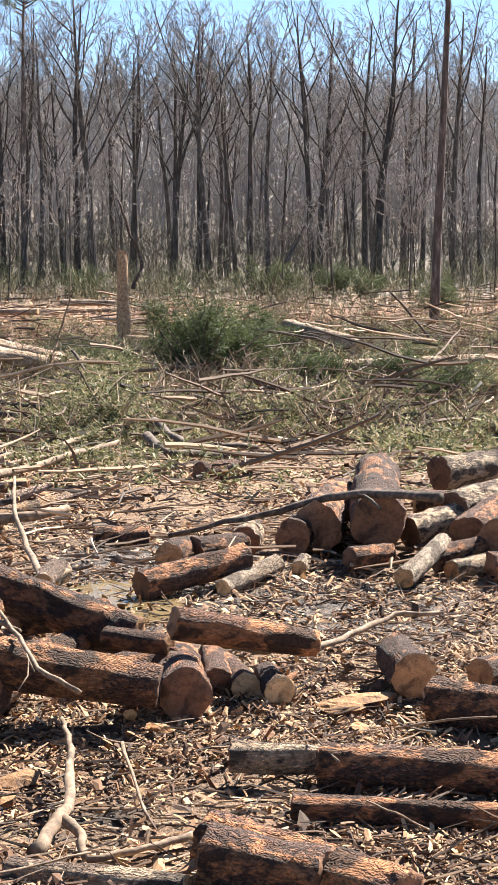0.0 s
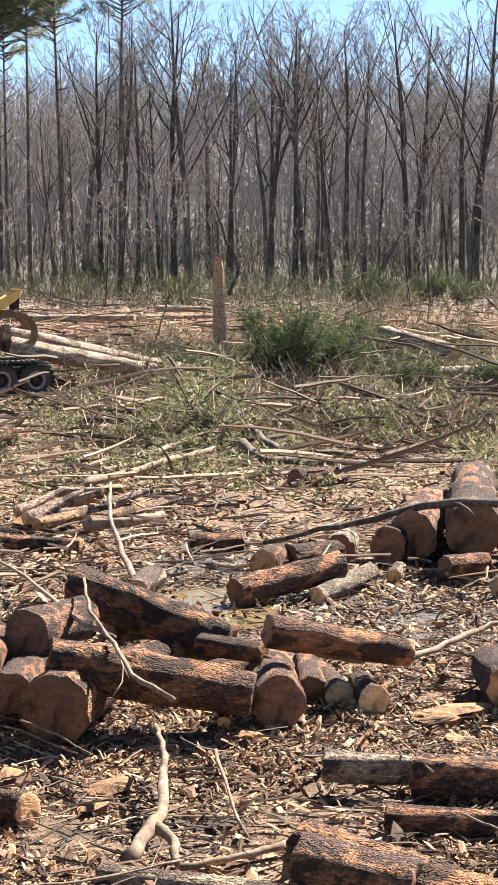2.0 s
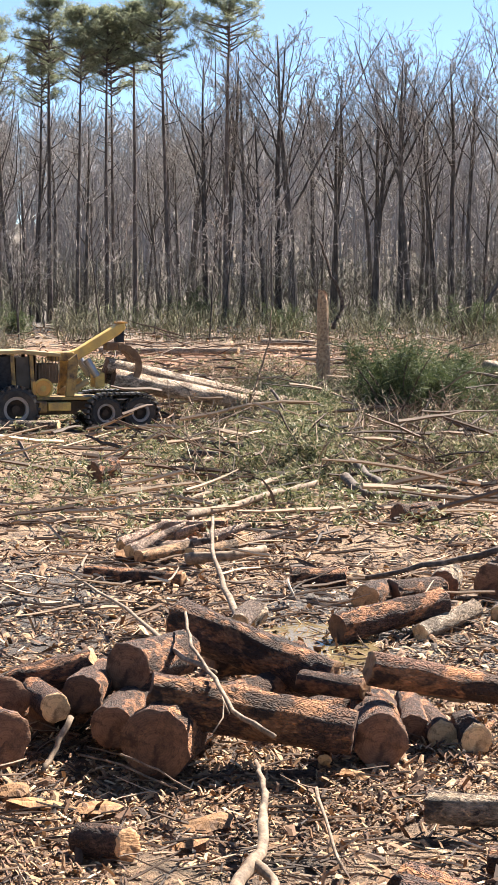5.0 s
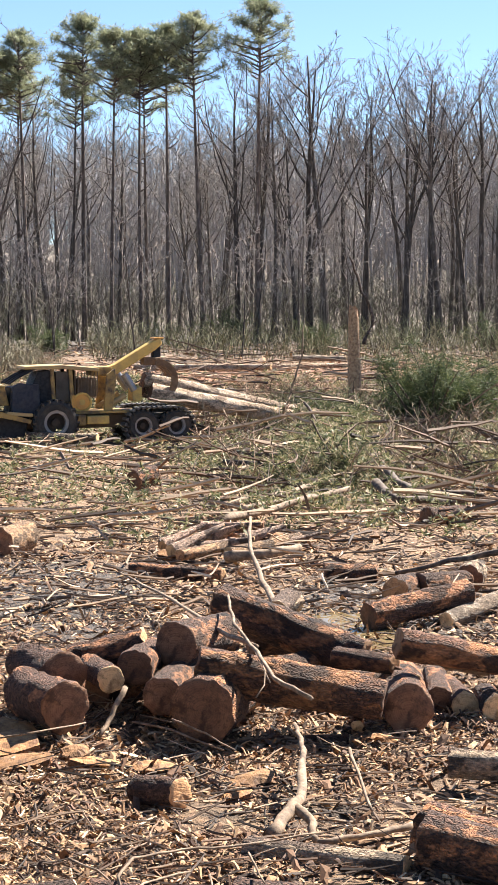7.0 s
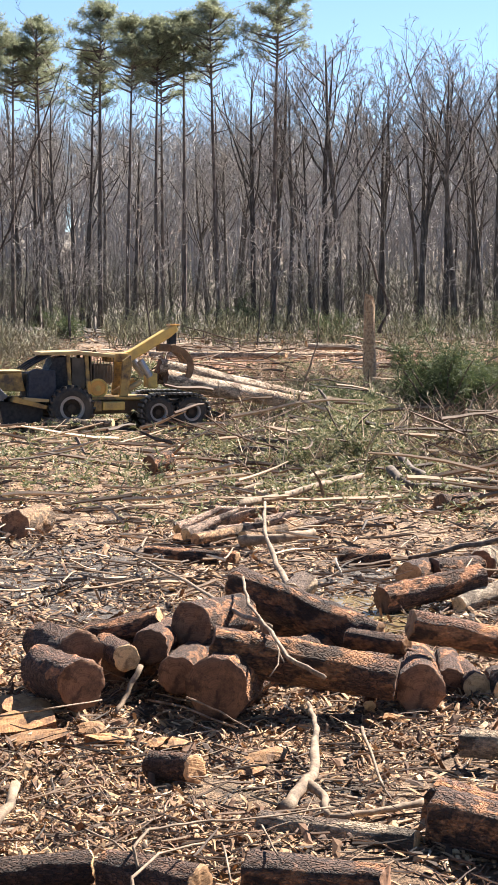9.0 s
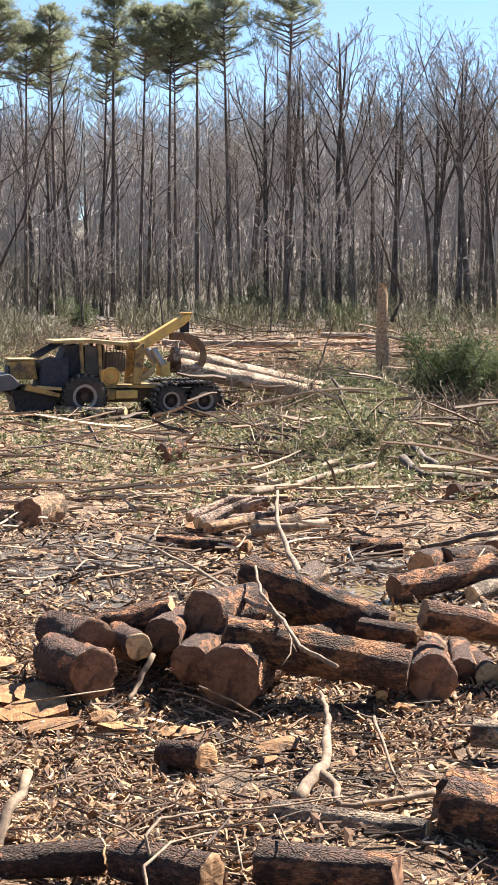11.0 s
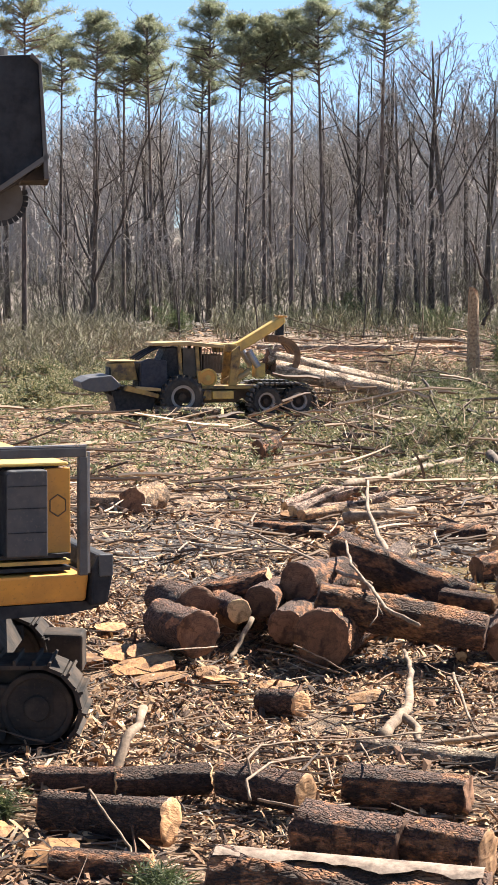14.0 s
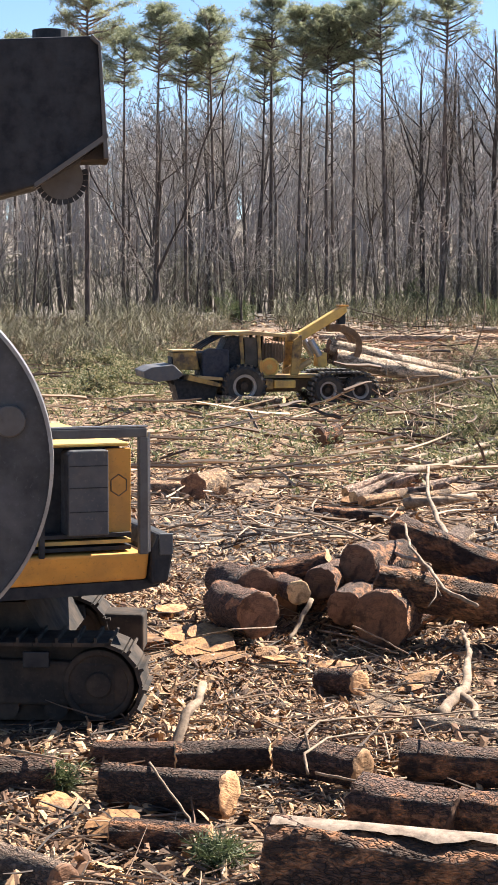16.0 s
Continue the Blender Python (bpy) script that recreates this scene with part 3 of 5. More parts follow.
log((11.235, 62, 0.635), (19.156, 64, 0.766), 0.25, M_LOGPALE, PALE, long_logs, name="felled_log")
log((9.881, 52, 0.354), (11.13, 47, 0.136), 0.25, M_BARK, M_CUT, "dark crooked felled stem", name="felled_log")

# ---- trees ----
def wander(p, d, length, steps, r, amount, up=0.0):
    pts, q, v = [Vector(p)], Vector(p), Vector(d).normalized()
    for _ in range(steps):
        v = (v + Vector((r.uniform(-amount, amount), r.uniform(-amount, amount), r.uniform(-amount, amount) + up))).normalized()
        q = q + v * (length / steps)
        pts.append(q.copy())
    return pts


def taper_radii(r0, r1, n):
    return [r0 + (r1 - r0) * (i / (n - 1)) for i in range(n)]


def bare_tree(seed, h, r0, first=0.4, leaders=4, lean=0.03, wide=0.23, fine=1.0):
    """Trunk and bare limbs of a winter hardwood: a stem, rising limbs that bend outwards, boughs, twigs and twiglets."""
    r = random.Random(seed)
    trunk, limbs = Geo(), Geo()
    pts = wander((0, 0, -0.4), (r.uniform(-lean, lean), r.uniform(-lean, lean), 1), h * 0.86, 10, r, 0.045, 0.06)
    rad = [r0 * (1.35 if i == 0 else 1) * (1 - 0.84 * (i / 10) ** 1.2) for i in range(11)]
    trunk.tube(pts, rad, 8)

    def grow(q, d, ln, rr, level):
        steps = (0, 7, 5, 4, 2)[level]
        m = wander(q, d, ln, steps, r, (0, 0.2, 0.26, 0.3, 0.3)[level], (0, 0.1, 0.1, 0.06, 0.03)[level])
        (trunk if level == 1 else limbs).tube(m, [rr * (1 - 0.75 * i / steps) + 0.004 for i in range(steps + 1)], (0, 6, 4, 3, 3)[level], False)
        if level == 4:
            return
        count = int((0, 7, 5, 3)[level] * (fine if level < 3 else 1) + 0.5)
        for j in range(count):
            v = 0.18 + 0.8 * (j + r.random()) / count
            i = min(int(v * steps), steps - 1)
            p = m[i].lerp(m[i + 1], v * steps - i)
            along = (m[i + 1] - m[i]).normalized()
            side = Vector((r.gauss(0, 1), r.gauss(0, 1), r.gauss(0, 0.6)))
            side = (side - along * side.dot(along)).normalized()
            grow(p, along * r.uniform(0.6, 1.1) + side * r.uniform(0.5, 0.95), ln * (1.1 - 0.6 * v) * r.uniform(0.34, 0.58), max(0.016, rr * (1 - 0.7 * v) * 0.52), level + 1)

    turn, n = r.uniform(0, 6.28), leaders + 4
    for k in range(n):
        u = first + (0.97 - first) * ((k + r.uniform(0, 0.7)) / n)
        i = min(int(u * 10), 9)
        q = pts[i].lerp(pts[i + 1], u * 10 - i)
        a = turn + 2.4 * k + r.uniform(-0.5, 0.5)
        tilt = r.uniform(0.5, 1.05) if k > 1 else r.uniform(0.3, 0.55)
        ln = h * wide * 2.0 * (1.12 - 0.75 * u) * r.uniform(0.7, 1.1) * (1.5 if k < 2 else 1.0)
        base = rad[i] * r.uniform(0.32, 0.55)
        grow(q, (math.cos(a) * math.sin(tilt), math.sin(a) * math.sin(tilt), math.cos(tilt)), ln, base, 1)
    return trunk, limbs


def needle_clump(g, c, size, r, count=26, width=0.035):
    """A tuft of needles: thin blades thrown out from a twig's end."""
    for _ in range(count):
        d = Vector((r.gauss(0, 1), r.gauss(0, 1), r.gauss(0.25, 0.8))).normalized()
        side = d.cross(Vector((r.gauss(0, 1), r.gauss(0, 1), r.gauss(0, 1)))).normalized() * size * width
        o = Vector(c) + d * size * r.uniform(0.0, 0.35)
        e = o + d * size * r.uniform(0.5, 1.0) + Vector((0, 0, -0.08 * size))
        b = len(g.v)
        g.v += [o - side, o + side, e + side * 0.5, e - side * 0.5]
        g.f.append((b, b + 1, b + 2, b + 3))


def pine_tree(seed, h, r0, crown=0.7, spread=3.0, tufts=5):
    """A tall bare stem, short rising limbs and a rounded crown of separate tufts with gaps between them."""
    r = random.Random(seed)
    trunk, limbs, needles = Geo(), Geo(), Geo()
    pts = wander((0, 0, -0.4), (r.uniform(-0.01, 0.01), r.uniform(-0.01, 0.01), 1), h, 10, r, 0.016, 0.05)
    rad = [r0 * (1.2 if i == 0 else 1) * (1 - 0.8 * (i / 10)) for i in range(11)]
    trunk.tube(pts, rad, 8)
    for k in range(56):
        dead = k >= 46
        u = crown + (0.995 - crown) * (k + r.random()) / 46 if not dead else r.uniform(0.5, crown)
        i = min(int(u * 10), 9)
        p = pts[i].lerp(pts[i + 1], u * 10 - i)
        a = 2.4 * k + r.uniform(-0.7, 0.7)
        v = min(1.0, max(0.0, (u - crown) / (1 - crown)))
        ln = spread * max(0.22, math.sin(math.pi * (0.16 + 0.78 * (0.28 + 0.72 * v)))) * r.uniform(0.55, 1.1) if not dead else spread * r.uniform(0.25, 0.5)
        m = wander(p, (math.cos(a), math.sin(a), r.uniform(0.05, 0.5) + 1.3 * max(0, v - 0.55)), ln, 4, r, 0.2, 0.08)
        limbs.tube(m, taper_radii(0.045 + 0.012 * ln, 0.018, 5), 4, False)
        if dead or (v < 0.35 and r.random() < 0.45):
            continue
        for j in range(tufts):
            w = (0.98, 0.95, 0.75, 0.6, 0.4)[j % 5]
            i = min(int(w * 4), 3)
            c = m[i].lerp(m[i + 1], w * 4 - i) + Vector((r.gauss(0, 0.22), r.gauss(0, 0.22), r.gauss(0.12, 0.14)))
            size = r.uniform(0.36, 0.62) * (1 - 0.3 * (w < 0.7))
            for _ in range(9):
                o = c + Vector((r.gauss(0, 0.45), r.gauss(0, 0.45), r.gauss(0, 0.3))) * size
                needle_clump(needles, o, size * r.uniform(0.5, 0.8), r, 11, 0.055)
    return trunk, limbs, needles


def bark_far(name, a, b, c):
    n = Nodes(name, 0.95)
    k = n.noise(5, 5, n.mapped((1, 1, 0.25)))
    col = n.ramp(k, [(0.3, a), (0.55, b), (0.75, c)])
    col = n.mix(1.0, col, n.ramp(n.each(), [(0, (0.6, 0.6, 0.62)), (1, (1.35, 1.3, 1.25))]), "MULTIPLY")
    n.color(col)
    return n.bump(k, 0.6, 0.05).m


M_HARD = bark_far("grey_hardwood_bark", (0.025, 0.021, 0.019), (0.085, 0.074, 0.066), (0.27, 0.24, 0.215))
M_TWIG = bark_far("grey_twigs", (0.1, 0.092, 0.085), (0.3, 0.276, 0.255), (0.6, 0.56, 0.52))
M_PINE = bark_far("far_pine_bark", (0.035, 0.028, 0.025), (0.12, 0.097, 0.083), (0.34, 0.285, 0.25))
# paler than bare wood: the haze of distance is put into this grey
M_FAR = bark_far("haze_paled_wood", (0.37, 0.342, 0.322), (0.52, 0.488, 0.462), (0.68, 0.645, 0.61))
M_NEEDLE = scatter_material("pine_needles", [(0.0, (0.03, 0.05, 0.02)), (0.5, (0.075, 0.105, 0.04)), (1.0, (0.16, 0.18, 0.08))], 0.7)
leafy(M_NEEDLE)

M_CROWN = scatter_material("pine_crown_needles", [(0.0, (0.11, 0.13, 0.08)), (0.5, (0.24, 0.27, 0.165)), (1.0, (0.46, 0.49, 0.33))], 0.65)
leafy(M_CROWN, 0.5)
hard_kinds, pine_kinds = [], []
for k in range(9):
    h = 19.3 + 1.05 * k
    tr, li = bare_tree(100 + k, h, 0.2 + 0.02 * k, 0.34 + 0.06 * (k % 4), 3 + k % 3, 0.06)
    hard_kinds.append((tr.mesh("trunk", M_HARD, True), li.mesh("crown", M_TWIG), h))
for k in range(5):
    h = 23.8 + 0.7 * k
    tr, li, ne = pine_tree(300 + k, h, 0.2 + 0.014 * k, 0.78 + 0.015 * (k % 3), 2.8 + 0.12 * k)
    pine_kinds.append((tr.mesh("trunk", M_PINE, True), li.mesh("crown", M_PINE), ne.mesh("needles", M_CROWN), h))


def plant_hardwood(x, y, k, s=1.0, turn=None, label="tall bare grey hardwood at the wood's edge"):
    tr, li, h = hard_kinds[k % len(hard_kinds)]
    ob = thing("bare_tree", label, "tree", pose(x, y, ground_height(x, y), 0, 0, rng.uniform(0, 360) if turn is None else turn) @ Matrix.Scale(s, 4), "bare trees")
    part("trunk", tr, None, ob)
    part("crown", li, None, ob)
    return ob


def plant_pine(x, y, k, s=1.0, label="tall slim pine with a small green crown"):
    tr, li, ne, h = pine_kinds[k % len(pine_kinds)]
    ob = thing("pine_tree", label, "tree", pose(x, y, ground_height(x, y), 0, 0, rng.uniform(0, 360)) @ Matrix.Scale(s, 4), "pines")
    part("trunk", tr, None, ob)
    part("crown", li, None, ob)
    part("needles", ne, None, ob, "green needles")
    return ob


# pines along the edge
for i, (x, y, s) in enumerate(((-9.43, 140, 1.0), (-7.12, 140, 0.97), (-5.01, 141, 0.96), (-2.29, 139, 0.96), (1.93, 140, 0.98),
                               (-12.93, 146, 0.93), (-20.89, 143, 1.0), (-19.11, 147, 0.92), (-16.41, 146, 0.95), (-11.73, 143, 0.95), (-7.07, 150, 1.0),
                               (-34.07, 150, 0.95), (-25.14, 152, 0.95), (-18.07, 152, 0.9), (-38.49, 150, 1.0))):
    plant_pine(x, y, i, s)
plant_pine(-18.92, 101, 2, 0.85, "tall pine standing alone in front of the wood")
plant_pine(22.47, 94, 3, 1.12, "tall straight dark trunk standing out in the clearing")
# hardwoods along the edge
for i, (x, y, k, s) in enumerate(((3.08, 143, 3, 1.0), (4.97, 142, 1, 0.95), (6.16, 144, 6, 0.98), (7.18, 142, 8, 0.95), (10.42, 147, 4, 1.0), (13.53, 145, 5, 0.95),
                                  (15.58, 143, 7, 0.9), (18.86, 146, 2, 1.0), (13.68, 144, 4, 0.95), (16.23, 142, 6, 0.92), (19.8, 145, 7, 0.9), (20.97, 143, 3, 1.0),
                                  (24.41, 142, 5, 1.0), (25.57, 146, 8, 0.9), (29.43, 146, 6, 0.95), (29.53, 142, 8, 0.98), (34.22, 147, 4, 0.9), (36.08, 144, 7, 0.95),
                                  (38.68, 145, 3, 1.0), (0.42, 143, 5, 0.95), (1.96, 145, 8, 0.9), (10.77, 147, 2, 1.0), (42.18, 144, 6, 0.95), 
                                  (-29.16, 145, 4, 0.9), (-15.17, 150, 6, 0.85), (-9.32, 148, 2, 0.9), (-27.22, 125, 0, 0.6))):
    plant_hardwood(x, y, k, s)
# a low-forked tree standing out before the wood
tr, li = bare_tree(481, 16, 0.26, 0.16, 5, 0.05, 0.34)
forked = thing("bare_tree", "dark bare tree forking low above the weeds", "tree", pose(-18.1, 122, ground_height(-18.1, 122), 0, 0, 70), "bare trees")
part("trunk", tr, M_HARD, forked, smooth=True)
part("crown", li, M_HARD, forked)
# the wood behind them
for i in range(80):
    y = rng.uniform(150, 215)
    x = rng.uniform(-0.29, 0.33) * y
    plant_hardwood(x, y, i, rng.uniform(0.6, 0.98), label="bare grey hardwood deep in the wood")

# one arched stem and the saplings between the trunks
tr, li = bare_tree(470, 19, 0.2, 0.45, 3, 0.02)
arched = thing("bare_tree", "bare hardwood whose stem arches sideways", "tree", pose(21.16, 141, 2.2, 0, 33, 20), "bare trees")
part("trunk", tr, M_HARD, arched, smooth=True)
part("crown", li, M_TWIG, arched)
sapling_kinds = []
for k in range(4):
    tr, li = bare_tree(520 + k, 9 + k, 0.05 + 0.008 * k, 0.25, 3, 0.12, 0.22, 0.6)
    sapling_kinds.append((tr.mesh("trunk", M_HARD, True), li.mesh("crown", M_TWIG)))
for i in range(90):
    y = rng.uniform(128, 165) if i % 3 else rng.uniform(112, 140)
    x = rng.uniform(-0.25, 0.32) * y
    ob = thing("sapling", "thin bare sapling at the foot of the wood", "tree", pose(x, y, ground_height(x, y), 0, 0, rng.uniform(0, 360)) @ Matrix.Scale(rng.uniform(0.6, 1.2), 4), "saplings")
    part("trunk", sapling_kinds[i % 4][0], None, ob)
    part("crown", sapling_kinds[i % 4][1], None, ob)


# ---- loose stuff ----
def stuff(name, geo_v, geo_f, mat, label, category):
    me = bpy.data.meshes.new(name)
    me.from_pydata(geo_v.tolist() if hasattr(geo_v, "tolist") else [tuple(p) for p in geo_v], [], geo_f.tolist() if hasattr(geo_f, "tolist") else geo_f)
    me.materials.append(mat)
    return tagged(new(name, me), label, category, kind="stuff")


def surface(x, y):
    return ground_height(x, y) + ruts(x, y)


def far_wood():
    """The dense hillside of bare trees far behind, one body of thin stems and twigs."""
    g = Geo()
    r = random.Random(91)
    for i in range(1500):
        y = r.uniform(205, 330)
        x = r.uniform(-0.32, 0.35) * y
        z, h = ground_height(x, y), r.uniform(11, 19)
        g.tube(wander((x, y, z - 0.5), (r.uniform(-0.05, 0.05), 0, 1), h, 3, r, 0.05, 0.05), [0.2, 0.15, 0.09, 0.03], 4, False)
        for _ in range(34):
            u = r.uniform(0.12, 1)
            a = r.uniform(0, 6.28)
            p = Vector((x, y, z + h * u))
            g.tube(wander(p, (math.cos(a), math.sin(a), r.uniform(0.2, 1.4)), h * r.uniform(0.1, 0.28), 2, r, 0.3, 0.1), [0.06, 0.045, 0.03], 3, False)
    stuff("far_wood", g.v, g.f, M_FAR, "hillside of distant bare trees, haze put into their pale grey", "woodland")


far_wood()


def brush(name, count, box, height, mat, label, thick=0.012, seed=3, twigs=3, lean=0.5):
    """Thin upright stems with a few side twigs."""
    g, r = Geo(), random.Random(seed)
    for _ in range(count):
        y = r.uniform(box[2], box[3])
        u = r.uniform(box[0], box[1])
        if noise.noise(Vector((u * y * 0.13, y * 0.07, seed))) < (0.08 if seed == 3 else -0.12):
            continue
        x = u * y
        z, h = surface(x, y), r.uniform(*height)
        top = wander((x, y, z - 0.05), (r.uniform(-lean, lean), r.uniform(-lean, lean), 1), h, 3, r, 0.2, 0.0)
        g.tube(top, [thick * 1.3, thick, thick * 0.8, thick * 0.5], 3, False)
        for _ in range(twigs):
            i = r.randint(1, 2)
            a = r.uniform(0, 6.28)
            q = top[i].lerp(top[i + 1], r.random())
            g.tube([q, q + Vector((math.cos(a), math.sin(a), r.uniform(0.2, 1.2))) * h * r.uniform(0.15, 0.4)], [thick * 0.8, thick * 0.5], 3, False)
    return stuff(name, g.v, g.f, mat, label, "brush")


M_WEED = scatter_material("dry_weeds", [(0, (0.08, 0.07, 0.05)), (0.5, (0.2, 0.18, 0.12)), (0.8, (0.27, 0.28, 0.15)), (1, (0.4, 0.36, 0.27))])
M_BRUSHY = scatter_material("grey_brush", [(0, (0.04, 0.04, 0.025)), (0.4, (0.17, 0.15, 0.09)), (0.7, (0.25, 0.28, 0.13)), (1, (0.5, 0.43, 0.3))])
# the shade between the trunks is put into these darkened tones
M_UNDER = scatter_material("shade_dulled_undergrowth", [(0, (0.05, 0.043, 0.036)), (0.5, (0.12, 0.105, 0.09)), (0.8, (0.14, 0.15, 0.085)), (1, (0.3, 0.27, 0.235))])
M_STICK = scatter_material("bare_sticks", [(0, (0.04, 0.028, 0.022)), (0.4, (0.16, 0.105, 0.07)), (0.75, (0.36, 0.25, 0.165)), (1, (0.62, 0.48, 0.34))])
M_CHIP = scatter_material("wood_chips", [(0, (0.035, 0.022, 0.015)), (0.4, (0.19, 0.1, 0.055)), (0.68, (0.4, 0.24, 0.125)), (0.92, (0.56, 0.37, 0.205)), (1, (0.68, 0.52, 0.34))])
M_DARKTWIG = scatter_material("dark_twigs", [(0, (0.015, 0.01, 0.008)), (0.6, (0.06, 0.035, 0.022)), (1, (0.16, 0.085, 0.045))])
M_SLASH = scatter_material("cut_pine_green", [(0, (0.035, 0.048, 0.022)), (0.3, (0.13, 0.15, 0.065)), (0.55, (0.24, 0.255, 0.12)), (0.76, (0.38, 0.34, 0.19)), (1, (0.58, 0.48, 0.32))], 0.7)
leafy(M_SLASH, 0.3)
brush("dry_weeds", 4600, (-0.27, -0.05, 94, 142), (0.3, 1.9), M_WEED, "thicket of dry tan and green weeds before the wood", 0.016, 3, 6)
brush("thicket", 4200, (-0.27, -0.105, 80, 112), (0.5, 2.2), M_WEED, "tan and olive thicket before the wood", 0.014, 14, 6)
brush("brush", 4200, (-0.08, 0.33, 112, 146), (0.5, 2.2), M_BRUSHY, "low grey brush along the edge of the wood", 0.018, 4)
brush("understory", 6000, (-0.31, 0.33, 138, 205), (1.5, 5.5), M_UNDER, "thin grey undergrowth inside the wood", 0.022, 8, 5)
brush("slash_sticks", 3200, (-0.02, 0.31, 42, 92), (0.5, 2.0), M_STICK, "bare broken sticks poking out of the slash", 0.018, 12, 3, 2.6)
brush("slash_brush", 3600, (0.02, 0.33, 60, 112), (0.4, 1.7), M_BRUSHY, "upright broken twigs in the felled slash", 0.012, 6)


def lying(name, count, box, length, rad, mat, label, category, seed, bias=0.55, lift=0.12, patch=None, crook=0.12):
    """Sticks that lie about on the ground, mostly crosswise."""
    g, r = Geo(), random.Random(seed)
    for _ in range(count):
        y = box[2] + (box[3] - box[2]) * r.random() ** 1.25
        x = r.uniform(box[0], box[1]) * y
        if patch and noise.noise(Vector((x * patch, y * patch * 0.6, seed))) < -0.08:
            continue
        a = r.gauss(0, bias) + (math.pi if r.random() < 0.5 else 0)
        ln, t = r.uniform(*length), r.uniform(*rad)
        z = surface(x, y) + t + abs(r.gauss(0, lift))
        p = wander((x, y, z), (math.cos(a), math.sin(a), r.gauss(0, 0.12)), ln, 4, r, crook, 0.0)
        p = [Vector((q.x, q.y, max(q.z, surface(q.x, q.y) + t * 0.6))) for q in p]
        g.tube(p, [t, t * 0.95, t * 0.85, t * 0.7, t * 0.45], 4, True)
    return stuff(name, g.v, g.f, mat, label, category)


lying("near_sticks", 3600, (-0.27, 0.31, 9.2, 26), (0.08, 0.6), (0.004, 0.013), M_STICK, "thin broken sticks strewn over wood chips", "sticks", 21, 0.9, 0.05)
lying("mid_sticks", 3800, (-0.27, 0.31, 26, 82), (0.15, 1.1), (0.008, 0.03), M_STICK, "pale and brown sticks strewn over the clearing", "sticks", 22, 1.1, 0.12)
lying("long_branches", 380, (-0.27, 0.31, 36, 100), (1.2, 3.6), (0.02, 0.06), M_STICK, "long felled branches lying across the clearing", "branches", 23, 0.6, 0.25, None, 0.09)


lying("slash_branches", 290, (-0.03, 0.31, 46, 96), (0.9, 3.8), (0.025, 0.06), M_STICK, "long bare branches lying over the felled slash", "branches", 41, 0.6, 0.8, None, 0.14)
lying("dark_branches", 260, (-0.05, 0.31, 42, 96), (0.7, 3.0), (0.025, 0.06), M_DARKTWIG, "dark limbs lying over the felled slash", "branches", 42, 0.9, 0.45, None, 0.2)
lying("far_sticks", 1500, (-0.27, 0.31, 78, 128), (0.5, 3.0), (0.015, 0.045), M_STICK, "far broken branches before the wood", "sticks", 26, 0.7, 0.25)
lying("dark_twigs", 2600, (-0.27, 0.31, 9.2, 48), (0.12, 0.7), (0.004, 0.014), M_DARKTWIG, "dark broken twigs and bark strips on the ground", "twigs", 25, 1.0, 0.05)


def chips(name, count, box, size, seed, power=1.0, steep=1.0):
    """Flat splinters of wood at all angles."""
    r = np.random.RandomState(seed)
    y = box[2] + (box[3] - box[2]) * r.rand(count) ** power
    x = (box[0] + (box[1] - box[0]) * r.rand(count)) * y
    keep = np.array([noise.noise(Vector((a * 0.45, b * 0.3, seed))) + 0.5 * noise.noise(Vector((a * 1.6, b * 1.3, seed))) > -0.27 + 0.34 * q and muddy(a, b) * 0.6 < w for a, b, q, w in zip(x, y, r.rand(count), r.rand(count))])
    x, y = x[keep], y[keep]
    n = len(x)
    z = np.array([surface(a, b) for a, b in zip(x, y)])
    ln = size[0] + (size[1] - size[0]) * r.rand(n) ** 2.2
    wd = ln * (0.2 + 0.6 * r.rand(n))
    th = ln * 0.06 + 0.003
    yaw, tip, lean = r.rand(n) * 6.283, r.randn(n) * 0.35 * steep, r.randn(n) * 0.4 * steep
    d = np.stack([np.cos(yaw) * np.cos(tip), np.sin(yaw) * np.cos(tip), np.sin(tip)], 1)
    s = np.stack([-np.sin(yaw) * np.cos(lean), np.cos(yaw) * np.cos(lean), np.sin(lean)], 1)
    up = np.cross(d, s)
    o = np.stack([x, y, z + np.abs(np.sin(tip)) * ln * 0.5 + r.rand(n) * 0.03], 1)
    k = [(-1, -0.5, 0), (-0.85, 0.6, 0), (1, 0.35, 0), (0.8, -0.6, 0), (-0.2, 0.1, 1), (0.5, -0.1, 1)]
    v = np.stack([o + d * (ln * a / 2)[:, None] + s * (wd * b / 2 * (0.7 + 0.6 * r.rand(n)))[:, None] + up * (th * c)[:, None] for a, b, c in k], 1)
    f = []
    for i in range(n):
        b = 6 * i
        f += [(b, b + 3, b + 2, b + 1), (b, b + 1, b + 4), (b + 1, b + 2, b + 5, b + 4), (b + 2, b + 3, b + 5), (b + 3, b, b + 4, b + 5)]
    return stuff(name, v.reshape(-1, 3), f, M_CHIP, "tan and brown wood chips and bark flakes on the ground", "wood chips")


chips("fine_chips", 130000, (-0.27, 0.31, 9.2, 27), (0.025, 0.14), 31, 1.0, 1.15)
chips("splinters", 26000, (-0.27, 0.31, 9.2, 34), (0.05, 0.22), 32, 1.0, 1.1)
chips("far_splinters", 100000, (-0.27, 0.31, 22, 85), (0.05, 0.22), 33, 1.4, 1.0)
chips("bark_debris", 20000, (-0.27, 0.31, 24, 82), (0.08, 0.34), 35, 1.2, 0.8)
chips("distant_splinters", 22000, (-0.27, 0.31, 80, 135), (0.1, 0.6), 34)


